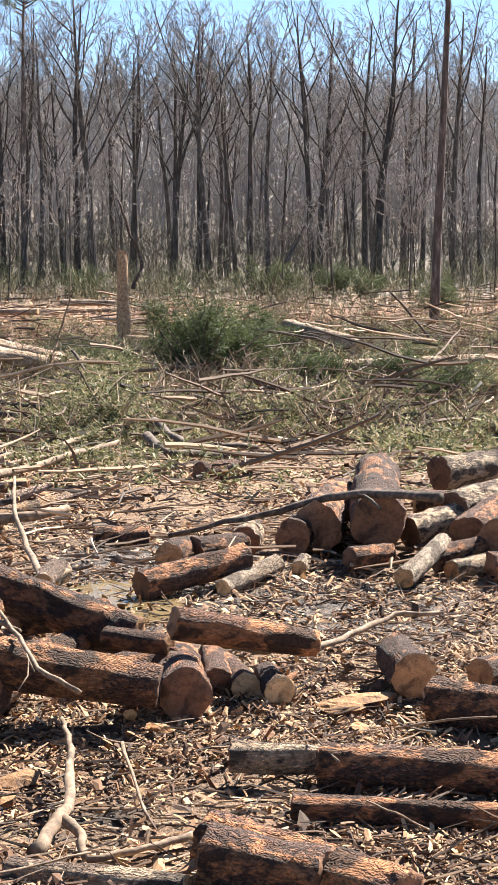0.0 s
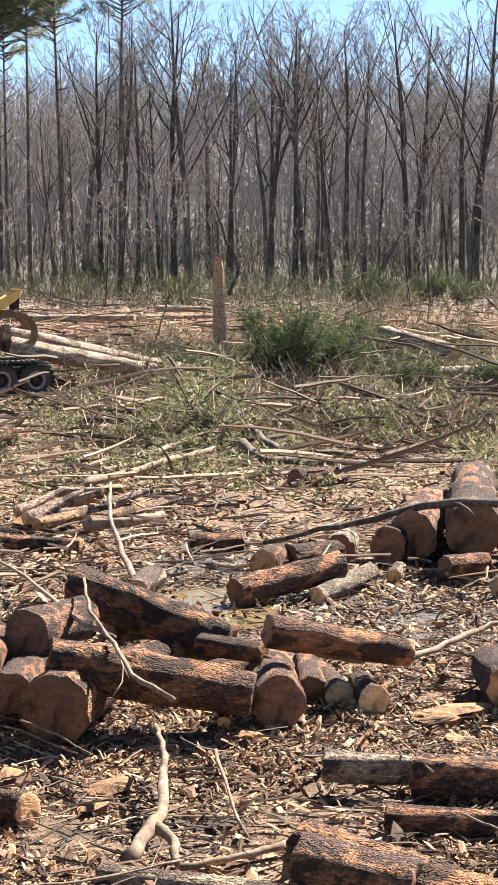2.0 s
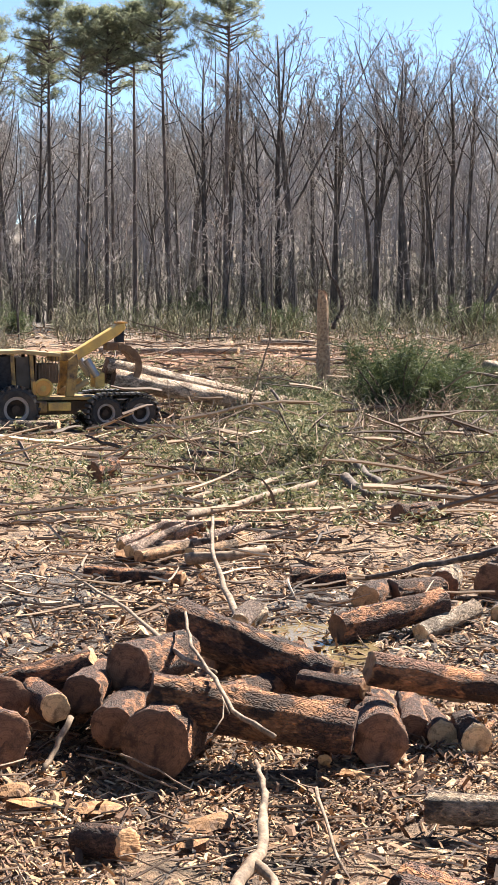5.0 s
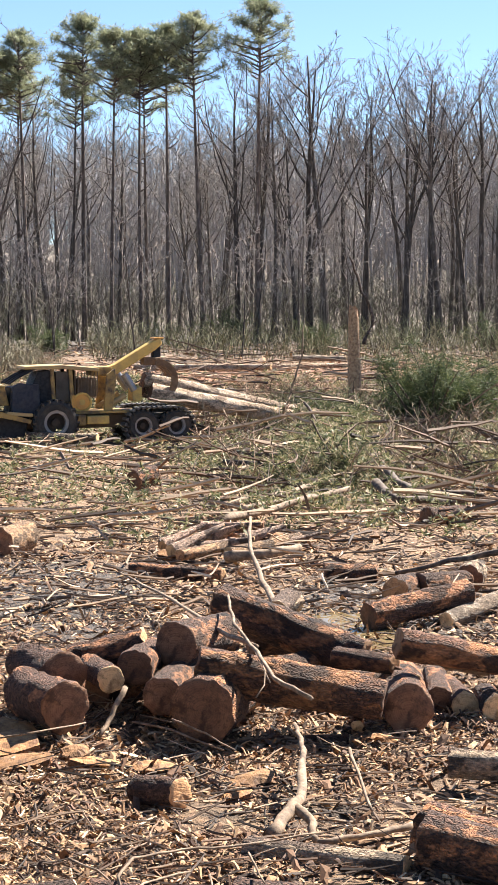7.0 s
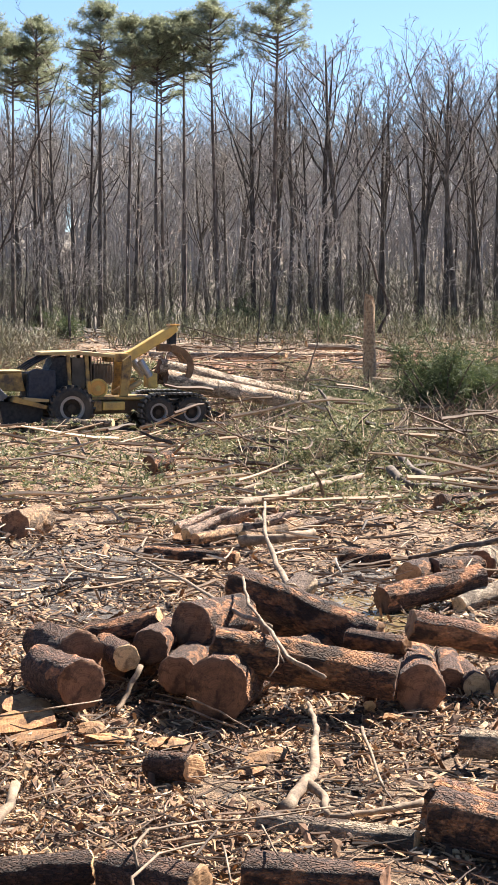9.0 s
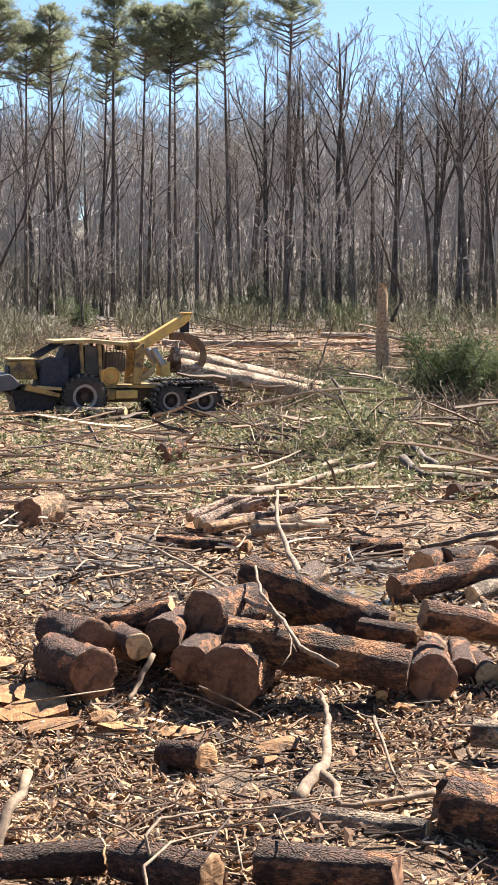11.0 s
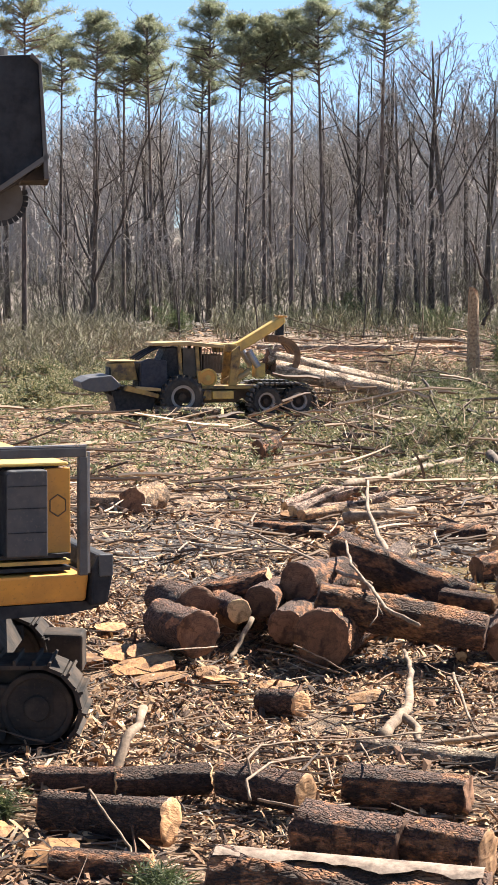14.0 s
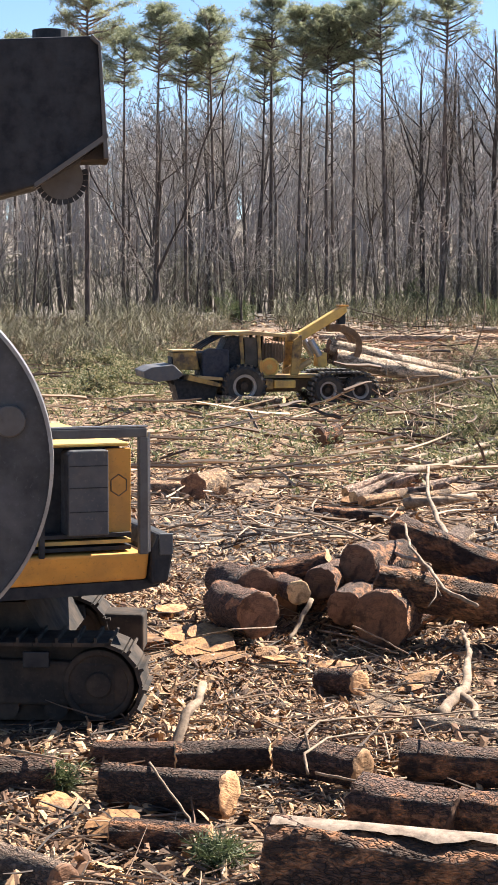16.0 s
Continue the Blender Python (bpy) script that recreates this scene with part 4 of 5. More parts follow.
def slash_green():
    g, r = Geo(), random.Random(44)
    for i in range(20000):
        y = r.uniform(34, 100)
        u = r.uniform(-0.26, 0.31)
        dens = smooth_step((u + 0.04) / 0.08) * smooth_step((y - 36) / 8) * (1 - 0.6 * smooth_step((y - 68) / 14)) + 0.8 * smooth_step((-u - 0.02) / 0.04) * smooth_step((y - 62) / 5) * (1 - 0.7 * smooth_step((y - 80) / 12)) + 0.12
        x = u * y
        if r.random() > dens or noise.noise(Vector((x * 0.25, y * 0.16, 9))) < -0.15:
            continue
        z = surface(x, y)
        mound = max(0.0, noise.noise(Vector((x * 0.5, y * 0.35, 17)))) * 1.1
        for _ in range(r.randint(2, 5)):
            needle_clump(g, (x + r.gauss(0, 0.6), y + r.gauss(0, 0.6), z + mound * r.random() + abs(r.gauss(0, 0.2))), r.uniform(0.08, 0.2), r, 10, 0.12)
    return stuff("pine_slash", g.v, g.f, M_SLASH, "grey-green cut pine boughs covering the ground", "slash")


slash_green()


# ---- single branches ----
def branch(pts, r0, r1, mat, label="crooked bare branch lying on the chips", name="branch", forks=0, seed=0):
    r = random.Random(seed + int(abs(pts[0][0]) * 100))
    p = [Vector(q) for q in pts]
    fine = []
    for a, b in zip(p, p[1:]):
        for k in range(4):
            j = min((b - a).length * 0.02, r0 * 0.3)
            fine.append(a.lerp(b, k / 4) + Vector((r.gauss(0, j), r.gauss(0, j), r.gauss(0, j))))
    fine.append(p[-1])
    g = Geo().tube(fine, taper_radii(r0, r1, len(fine)), 8, True, 0, 0.22, r)
    for _ in range(forks):
        i = r.randint(2, len(fine) - 2)
        d = (fine[i + 1] - fine[i]).normalized() + Vector((r.uniform(-1, 1), r.uniform(-0.6, 0.6), r.uniform(-0.2, 0.9)))
        g.tube(wander(fine[i], d, (p[-1] - p[0]).length * r.uniform(0.15, 0.35), 3, r, 0.25), taper_radii(r0 * 0.4, r1 * 0.4, 4), 5)
    me = g.mesh(name, mat, True)
    return tagged(new(name, me), label, "branch", "branches")


M_TAN = stick_material("peeled_stick", (0.08, 0.055, 0.038), (0.23, 0.16, 0.105), (0.42, 0.31, 0.21))
M_DARKB = stick_material("dark_branch_bark", (0.02, 0.015, 0.012), (0.085, 0.06, 0.045), (0.24, 0.175, 0.13))
branch([(0.302, 14.338, 0.05), (0.502, 14.923, 0.15), (0.605, 15.791, 0.25), (0.603, 16.45, 0.3), (0.571, 17.059, 0.35)], 0.06, 0.018, M_TAN, "forked pale branch lying on wood chips")
branch([(0.502, 14.923, 0.15), (0.611, 14.667, 0.1), (0.65, 14.261, 0.05)], 0.045, 0.03, M_TAN, "short pale fork of a branch")
branch([(0.658, 14.146, 0.06), (1.099, 14.323, 0.08), (1.435, 14.506, 0.1)], 0.025, 0.03, M_TAN)
branch([(-0.065, 20.471, 1.05), (0, 19.189, 0.95), (0.229, 18.059, 0.85), (0.378, 16.991, 0.8), (0.699, 16.319, 0.75)], 0.016, 0.022, M_TAN, "thin twisted branch draped over the log heap", forks=2)
branch([(0.291, 31.128, 0.75), (0.252, 28.779, 0.55), (0.415, 26.36, 0.35), (0.634, 22.305, 0.45)], 0.025, 0.05, M_TAN, "curved pale branch sticking up from the mud")
branch([(-1.827, 29.014, 0.1), (-0.867, 25.017, 0.3), (-0.059, 19.058, 0.85), (0.233, 18.382, 0.85)], 0.02, 0.025, M_TAN, "long thin stick leaning on the heap")
branch([(-1.098, 18.304, 0.45), (-1.229, 18.102, 0.2), (-1.327, 17.866, 0.05)], 0.03, 0.022, M_TAN, "pale split stick leaning on the logs")
branch([(-1.04, 18.295, 0.1), (-0.621, 17.909, 0.1), (-0.106, 17.274, 0.05)], 0.012, 0.01, M_TAN)
branch([(-1.957, 12.715, 0.05), (-1.829, 13.019, 0.35), (-1.768, 13.521, 0.5)], 0.045, 0.04, M_TAN, "pale freshly split stake leaning over a log")
branch([(1.972, 18.822, 0.75), (2.234, 18.942, 0.55), (2.645, 19.086, 0.45), (3.204, 19.371, 0.4), (3.819, 20.128, 0.4), (4.281, 20.574, 0.45), (4.801, 20.658, 0.45)], 0.05, 0.025, M_TAN, "long pale bent branch lying over the heap")
branch([(2.586, 28.761, 0.1), (3.606, 27.98, 0.45), (4.673, 27.786, 0.75), (5.196, 26.611, 1), (5.805, 24.767, 1.15)], 0.035, 0.07, M_DARKB, "long dark bare branch lying across the log heap", forks=1)
branch([(3.144, 39.99, 0.5), (3.48, 38.417, 0.3), (4.102, 38.792, 0.25), (5.628, 38.701, 0.2)], 0.11, 0.06, M_DARKB, "thick dark curved branch on the ground")
branch([(-0.277, 35.882, 0.15), (0.707, 37.655, 0.2), (1.67, 39.237, 0.3), (2.581, 40.604, 0.35)], 0.09, 0.06, M_TAN, "long pale stem lying on the ground")
branch([(-0.294, 37.691, 0.1), (0.983, 39.852, 0.15), (2.374, 41.261, 0.2)], 0.06, 0.03, M_TAN, "long pale stem lying on the ground")
branch([(-0.138, 30.618, 0.15), (0.577, 30.482, 0.2), (1.136, 31.03, 0.25)], 0.1, 0.07, M_TAN, "pale stem end lying on the ground")
branch([(9.566, 71, 1.65), (12.223, 71, 1.195), (14.035, 70, 0.465), (15.586, 69, 0.075)], 0.06, 0.04, M_DARKB, "dark bare bough propped on the slash", forks=3)
branch([(15.555, 73, 3.008), (16.489, 73, 1.985), (17.43, 73, 0.843), (18.139, 73, 0.038)], 0.04, 0.07, M_DARKB, "thin bough standing out of the slash", forks=2)
branch([(11.433, 62, -0.135), (12.981, 61, -0.688), (14.293, 60, -0.924)], 0.12, 0.16, M_DARKB, "crooked dark stem lying in the slash", forks=2)
branch([(-0.249, 48.511, 0.3), (1.442, 47.09, 0.3), (2.785, 45.933, 0.3)], 0.08, 0.05, M_DARKB, "dark stem lying in the slash", forks=2)
branch([(5.492, 53.137, 0.4), (6.856, 46.931, 0.3), (9.046, 47.693, 0.25), (11.011, 47.125, 0.2)], 0.05, 0.05, M_DARKB, "long dark stem lying in the slash", forks=3)
branch([(-0.563, 39.622, 0.1), (1.019, 40.711, 0.2), (2.143, 42.785, 0.3), (2.829, 45.19, 0.3)], 0.1, 0.05, M_TAN, "pale stem lying across the clearing", forks=1)
branch([(-2.056, 54.476, 0.3), (-0.174, 52.907, 0.3), (1.865, 49.759, 0.3), (2.937, 46.933, 0.3)], 0.06, 0.06, M_DARKB, "dark thin stem lying in the slash", forks=3)
branch([(3.528, 43.345, 0.5), (4.018, 40.04, 0.3), (5.586, 40.471, 0.2)], 0.09, 0.06, M_DARKB, "thick dark curved limb on the ground")
branch([(2.215, 57, 1.531), (2.795, 56, 0.613), (3.614, 55, -0.202)], 0.04, 0.05, M_DARKB, "bough leaning in the slash", forks=2)
branch([(5.621, 78, 3.017), (6.049, 78, 4.11), (5.403, 78, 5.681), (5.006, 78, 6.766)], 0.1, 0.04, M_DARKB, "slender dead stem leaning behind the snag", forks=2, name="dead_stem")
branch([(2.007, 68, 0.708), (2.214, 68, 1.666), (2.569, 68, 2.728), (2.646, 68, 3.892)], 0.05, 0.02, M_TAN, "thin bent sapling standing in the slash", name="dead_stem")
branch([(1.617, 62, 0.443), (1.755, 62, 1.098), (2.005, 62, 1.752)], 0.05, 0.03, M_TAN, "thin bent sapling standing in the slash", name="dead_stem", forks=1)

for pts, r0 in (([(-0.761, 12.321, 0.2), (-0.803, 12.421, 0.35), (-0.717, 12.731, 0.38), (-0.369, 13.018, 0.36), (0.046, 13.166, 0.34), (0.654, 13.619, 0.3)], 0.012), ([(0.106, 12.785, 0.4), (0.155, 12.399, 0.4), (0.206, 12.138, 0.38)], 0.009), ([(-1.18, 12.828, 0.35), (-0.968, 12.719, 0.3), (-0.797, 12.578, 0.2)], 0.01),
                ([(-0.72, 11.366, 0.3), (-0.751, 11.519, 0.42), (-0.608, 12.089, 0.4), (-0.307, 12.507, 0.35)], 0.012), ([(-1.953, 11.579, 0.3), (-1.697, 10.837, 0.3), (-1.528, 10.649, 0.15), (-1.402, 10.186, 0.05)], 0.01), ([(-0.166, 12.279, 0.4), (-0.108, 11.489, 0.4)], 0.009),
                ([(1.087, 17.079, 0.1), (1.1, 15.69, 0.15), (1.159, 15.122, 0.05)], 0.016), ([(-0.607, 17.52, 0.3), (-0.274, 17.517, 0.15), (0.004, 17.234, 0.06)], 0.011), ([(-2.347, 16.855, 0.25), (-1.784, 16.113, 0.5), (-1.428, 17.38, 0.3)], 0.01), ([(2.783, 15.893, 0.2), (2.657, 16.241, 0.3), (2.624, 16.613, 0.3)], 0.01),
                ([(3.552, 17.246, 0.1), (3.743, 16.157, 0.45), (4.136, 16, 0.5)], 0.012), ([(2.73, 14.482, 0.3), (2.877, 14.185, 0.3), (3.175, 14.375, 0.1)], 0.01), ([(-3.099, 11.852, 0.3), (-2.648, 11.633, 0.3)], 0.012), ([(-3.959, 19.83, 0.3), (-3.187, 18.305, 0.2), (-2.729, 17.839, 0.1)], 0.018), ([(-0.658, 11.404, 0.3), (-0.306, 11.016, 0.35), (0.021, 11.34, 0.3)], 0.011)):
    branch(pts, r0, r0 * 0.7, M_TAN, "thin bent twig draped over logs and chips", name="twig")

# ---- puddle ----
px, py, _ = POOL
pv = [(px + math.cos(a) * 0.8 * (1 + 0.25 * noise.noise(Vector((math.cos(a) * 2, math.sin(a) * 2, 3)))), py + math.sin(a) * 1.5 * (1 + 0.3 * noise.noise(Vector((math.cos(a) * 2, math.sin(a) * 2, 8)))), -0.045) for a in np.linspace(0, 2 * math.pi, 40)[:-1]]
pm = bpy.data.meshes.new("puddle")
pm.from_pydata([(x, y, -0.2) for x, y, z in pv] + pv, [], [tuple(range(39, 78))] + [(k, (k + 1) % 39, 39 + (k + 1) % 39, 39 + k) for k in range(39)])
wn = Nodes("muddy_water", 0.03)
wn.b.inputs["Specular IOR Level"].default_value = 0.2
wn.color(wn.ramp(wn.noise(1.5, 3), [(0.3, (0.14, 0.1, 0.05)), (0.7, (0.2, 0.15, 0.08))]))
wn.bump(wn.noise(4, 2), 0.02, 0.005)
pm.materials.append(wn.m)
tagged(new("puddle", pm), "shallow puddle of brown muddy water", "puddle", kind="structure")


# ---- snag and green tops ----
def snag():
    bx, by, _ = (5.047, 75.245, 0.141)
    r = random.Random(5)
    n, rows_n, v, f = 14, 16, [], []
    for i in range(rows_n + 1):
        u = i / rows_n
        for k in range(n):
            a = 2 * math.pi * k / n
            q = 0.27 * (1.15 - 0.35 * u) * (1 + 0.12 * noise.noise(Vector((math.cos(a) * 2, math.sin(a) * 2, u * 6))))
            top = 0.0 if i < rows_n else r.uniform(-0.5, 0.35)
            v.append((math.cos(a) * q - 0.06 * u, math.sin(a) * q, -0.2 + u * 4.45 + top))
    for i in range(rows_n):
        for k in range(n):
            j = (k + 1) % n
            f.append((i * n + k, i * n + j, (i + 1) * n + j, (i + 1) * n + k))
    f.append(tuple(rows_n * n + k for k in range(n)))
    me = bpy.data.meshes.new("snag")
    me.from_pydata(v, [], f)
    me.materials.append(stick_material("broken_stub_wood", (0.1, 0.055, 0.034), (0.36, 0.225, 0.13), (0.56, 0.4, 0.25)))
    ob = tagged(new("snag", me), "tall broken tree stub with orange-brown wood", "tree stump")
    ob.location = (bx, by, ground_height(bx, by))


snag()


def green_top(x, y, size, seed, label, tufts=130, tuft=(0.16, 0.34), spread=0.22, mat=None, rise=(0.3, 1.7), blade=0.035):
    """The felled top of a pine, boughs and needles."""
    r = random.Random(seed)
    limbs, needles = Geo(), Geo()
    for k in range(16):
        a = r.uniform(0, 6.28)
        m = wander((r.gauss(0, 0.12 * size), r.gauss(0, 0.12 * size), 0.08 * size), (math.cos(a), math.sin(a), r.uniform(*rise)), size * r.uniform(0.5, 1.0), 5, r, 0.2, 0.0)
        limbs.tube(m, taper_radii(0.02 * size + 0.004, 0.004 * size + 0.002, 6), 4, False)
        for _ in range(tufts // 16 * 4):
            w = r.uniform(0.2, 1) * 5
            i = min(int(w), 4)
            c = m[i].lerp(m[i + 1], w - i) + Vector((r.gauss(0, spread), r.gauss(0, spread), r.gauss(0, spread)))
            c.z = max(c.z, 0.05)
            needle_clump(needles, c, r.uniform(*tuft), r, 16, blade)
    ob = thing("felled_pine", label, "pine bough", pose(x, y, ground_height(x, y)), "felled pine tops")
    part("bare_wood", limbs, M_DARKB, ob)
    part("needles", needles, mat or M_NEEDLE, ob, "dull green needles")
    return ob


for i, (p, sz) in enumerate((((9.42, 73.532, 0.108), 2.6), ((7.978, 66.145, 0.015), 2.2), ((10.983, 74.58, 0.128), 1.8), ((3.724, 61.297, 0), 1.0), ((3.424, 68.61, 0.037), 1.0), ((10.353, 60.277, 0), 1.2), ((12.924, 59.881, 0), 1.3), ((13.072, 52.919, 0), 1.2))):
    green_top(p[0], p[1], sz, 60 + i, "felled green pine top lying in the slash")
for i, (x, y, size) in enumerate(((7.1, 65.0, 3.2), (7.7, 66.0, 2.8), (6.7, 66.5, 2.3))):
    green_top(x, y, size, 140 + i, "dark green bushy pine top standing beside the broken stub", 160, (0.16, 0.36), 0.24, None, (0.6, 2.6), 0.05)
pile_kinds = []
for i in range(5):
    pile_kinds.append(green_top(0.06 * (44 + 3 * i), 44 + 4 * i, 1.1 + 0.12 * i, 200 + i, "low heap of cut grey-green pine boughs", 96, (0.08, 0.18), 0.25, M_SLASH, (0.2, 1.3), 0.12))
pile_rng = random.Random(77)
for i in range(54):
    y = pile_rng.uniform(42, 84)
    x = pile_rng.uniform(0.02, 0.3) * y
    copy_thing(pile_kinds[i % 5], pose(x, y, ground_height(x, y) - 0.05, 0, 0, pile_rng.uniform(0, 360)) @ Matrix.Scale(pile_rng.uniform(0.45, 0.95), 4))
for i in range(16):
    y = pile_rng.uniform(66, 86)
    x = pile_rng.uniform(-0.24, -0.04) * y
    copy_thing(pile_kinds[i % 5], pose(x, y, ground_height(x, y) - 0.05, 0, 0, pile_rng.uniform(0, 360)))
for i, (x, y, sz) in enumerate(((17.76, 120, 3.2), (22.86, 125, 2.6), (5.57, 122, 2.2), (-12.39, 120, 2.6), (26.77, 110, 2.0), (-0.47, 138, 3.0), (24.23, 120, 2.0))):
    green_top(x, y, sz, 90 + i, "green evergreen shrub at the wood's edge")
for i, (p, sz) in enumerate((((0.034, 9.867, 0), 0.24), ((-1.257, 10.044, 0), 0.2), ((-2.71, 11.821, -0), 0.2))):
    green_top(p[0], p[1], sz, 120 + i, "fresh green pine sprig on the ground", 32, (0.06, 0.14), 0.04)


# ---- machines ----
def ring(g, c, r_in, r_out, y0, y1, n=32, axis="Y", a0=0.0, a1=2 * math.pi):
    """A ring or part of a ring in the x-z plane, drawn out along y."""
    full = abs(a1 - a0 - 2 * math.pi) < 1e-6
    m = n if full else n + 1
    base = len(g.v)
    for i in range(m):
        a = a0 + (a1 - a0) * i / n
        for rad, y in ((r_in, y0), (r_out, y0), (r_out, y1), (r_in, y1)):
            g.v.append(Vector((c[0] + math.cos(a) * rad, c[1] + y, c[2] + math.sin(a) * rad)))
    for i in range(n):
        p, q = base + 4 * i, base + 4 * ((i + 1) % m)
        for k in range(4):
            j = (k + 1) % 4
            g.f.append((p + k, p + j, q + j, q + k))
    if not full:
        g.f.append((base, base + 1, base + 2, base + 3))
        e = base + 4 * n
        g.f.append((e + 3, e + 2, e + 1, e))
    return g


def disc(g, c, r, y0, y1, n=28):
    return g.prism([(c[0] + math.cos(2 * math.pi * k / n) * r, c[2] + math.sin(2 * math.pi * k / n) * r) for k in range(n)], c[1] + y0, c[1] + y1)


def wheel(parent, x, y, z, r, w):
    """A lugged forestry tyre on a steel rim; w is its width along y."""
    tyre = Geo()
    prof = [(0.55, -0.46), (0.8, -0.5), (0.93, -0.42), (0.95, 0), (0.93, 0.42), (0.8, 0.5), (0.55, 0.46)]
    n = 36
    base = len(tyre.v)
    for i in range(n):
        a = 2 * math.pi * i / n
        for q, s in prof:
            tyre.v.append(Vector((math.cos(a) * q * r, s * w, math.sin(a) * q * r)))
    m = len(prof)
    for i in range(n):
        for k in range(m):
            p, q = base + i * m + k, base + i * m + (k + 1) % m
            p2, q2 = base + ((i + 1) % n) * m + k, base + ((i + 1) % n) * m + (k + 1) % m
            tyre.f.append((p, q, q2, p2))
    t = part("tyre", tyre, M_RUBBER, parent, "muddy lugged black tyre")
    t.location = (x, y, z)
    lug = Geo().box((0, 0, 0), (r * 0.13, w * 0.56, r * 0.085)).mesh("lug", M_RUBBER)
    for i in range(20):
        for sgn in (-1, 1):
            a = 2 * math.pi * (i + 0.25 * sgn) / 20
            part("lug", lug, None, t).matrix_basis = Matrix.Rotation(-a, 4, "Y") @ Matrix.Translation((r * 0.95, sgn * w * 0.24, 0)) @ Matrix.Rotation(0.45 * sgn, 4, "X")
    rim = Geo()
    ring(rim, (0, 0, 0), r * 0.42, r * 0.56, -w * 0.38, w * 0.38)
    hub = disc(Geo(), (0, 0, 0), r * 0.43, -w * 0.02, w * 0.02)
    disc(hub, (0, 0, 0), r * 0.18, -w * 0.2, w * 0.2, 16)
    for k in range(8):
        a = 2 * math.pi * k / 8
        disc(hub, (math.cos(a) * r * 0.3, 0, math.sin(a) * r * 0.3), r * 0.03, -w * 0.06, w * 0.06, 6)
    part("rim", rim, M_RIM, t, "dusty steel rim")
    part("hub", hub, M_TRACK, t, "dark wheel hub")
    return t


M_WORN_DARK = paint_material("dusty_steel", (0.1, 0.095, 0.09), 0.6, (0.05, 0.04, 0.035), 0.6)
M_RIM = paint_material("dusty_rim", (0.3, 0.28, 0.26), 0.7, (0.2, 0.15, 0.12), 0.5)
M_GLASS = Nodes("dark_cab_glass", 0.08)
M_GLASS.color(M_GLASS.ramp(M_GLASS.noise(2, 3), [(0.3, (0.012, 0.016, 0.02)), (0.7, (0.04, 0.05, 0.06))]))
M_GLASS = M_GLASS.m
M_ROOF = paint_material("dusty_roof", (0.42, 0.3, 0.13), 0.7, (0.26, 0.17, 0.1), 0.8)
M_BOOM = paint_material("worn_yellow_boom", (0.66, 0.42, 0.11), 0.55, (0.3, 0.19, 0.09), 0.5)
M_MUDDY = paint_material("mud_caked_steel", (0.1, 0.07, 0.045), 0.8, (0.2, 0.13, 0.08), 0.8)


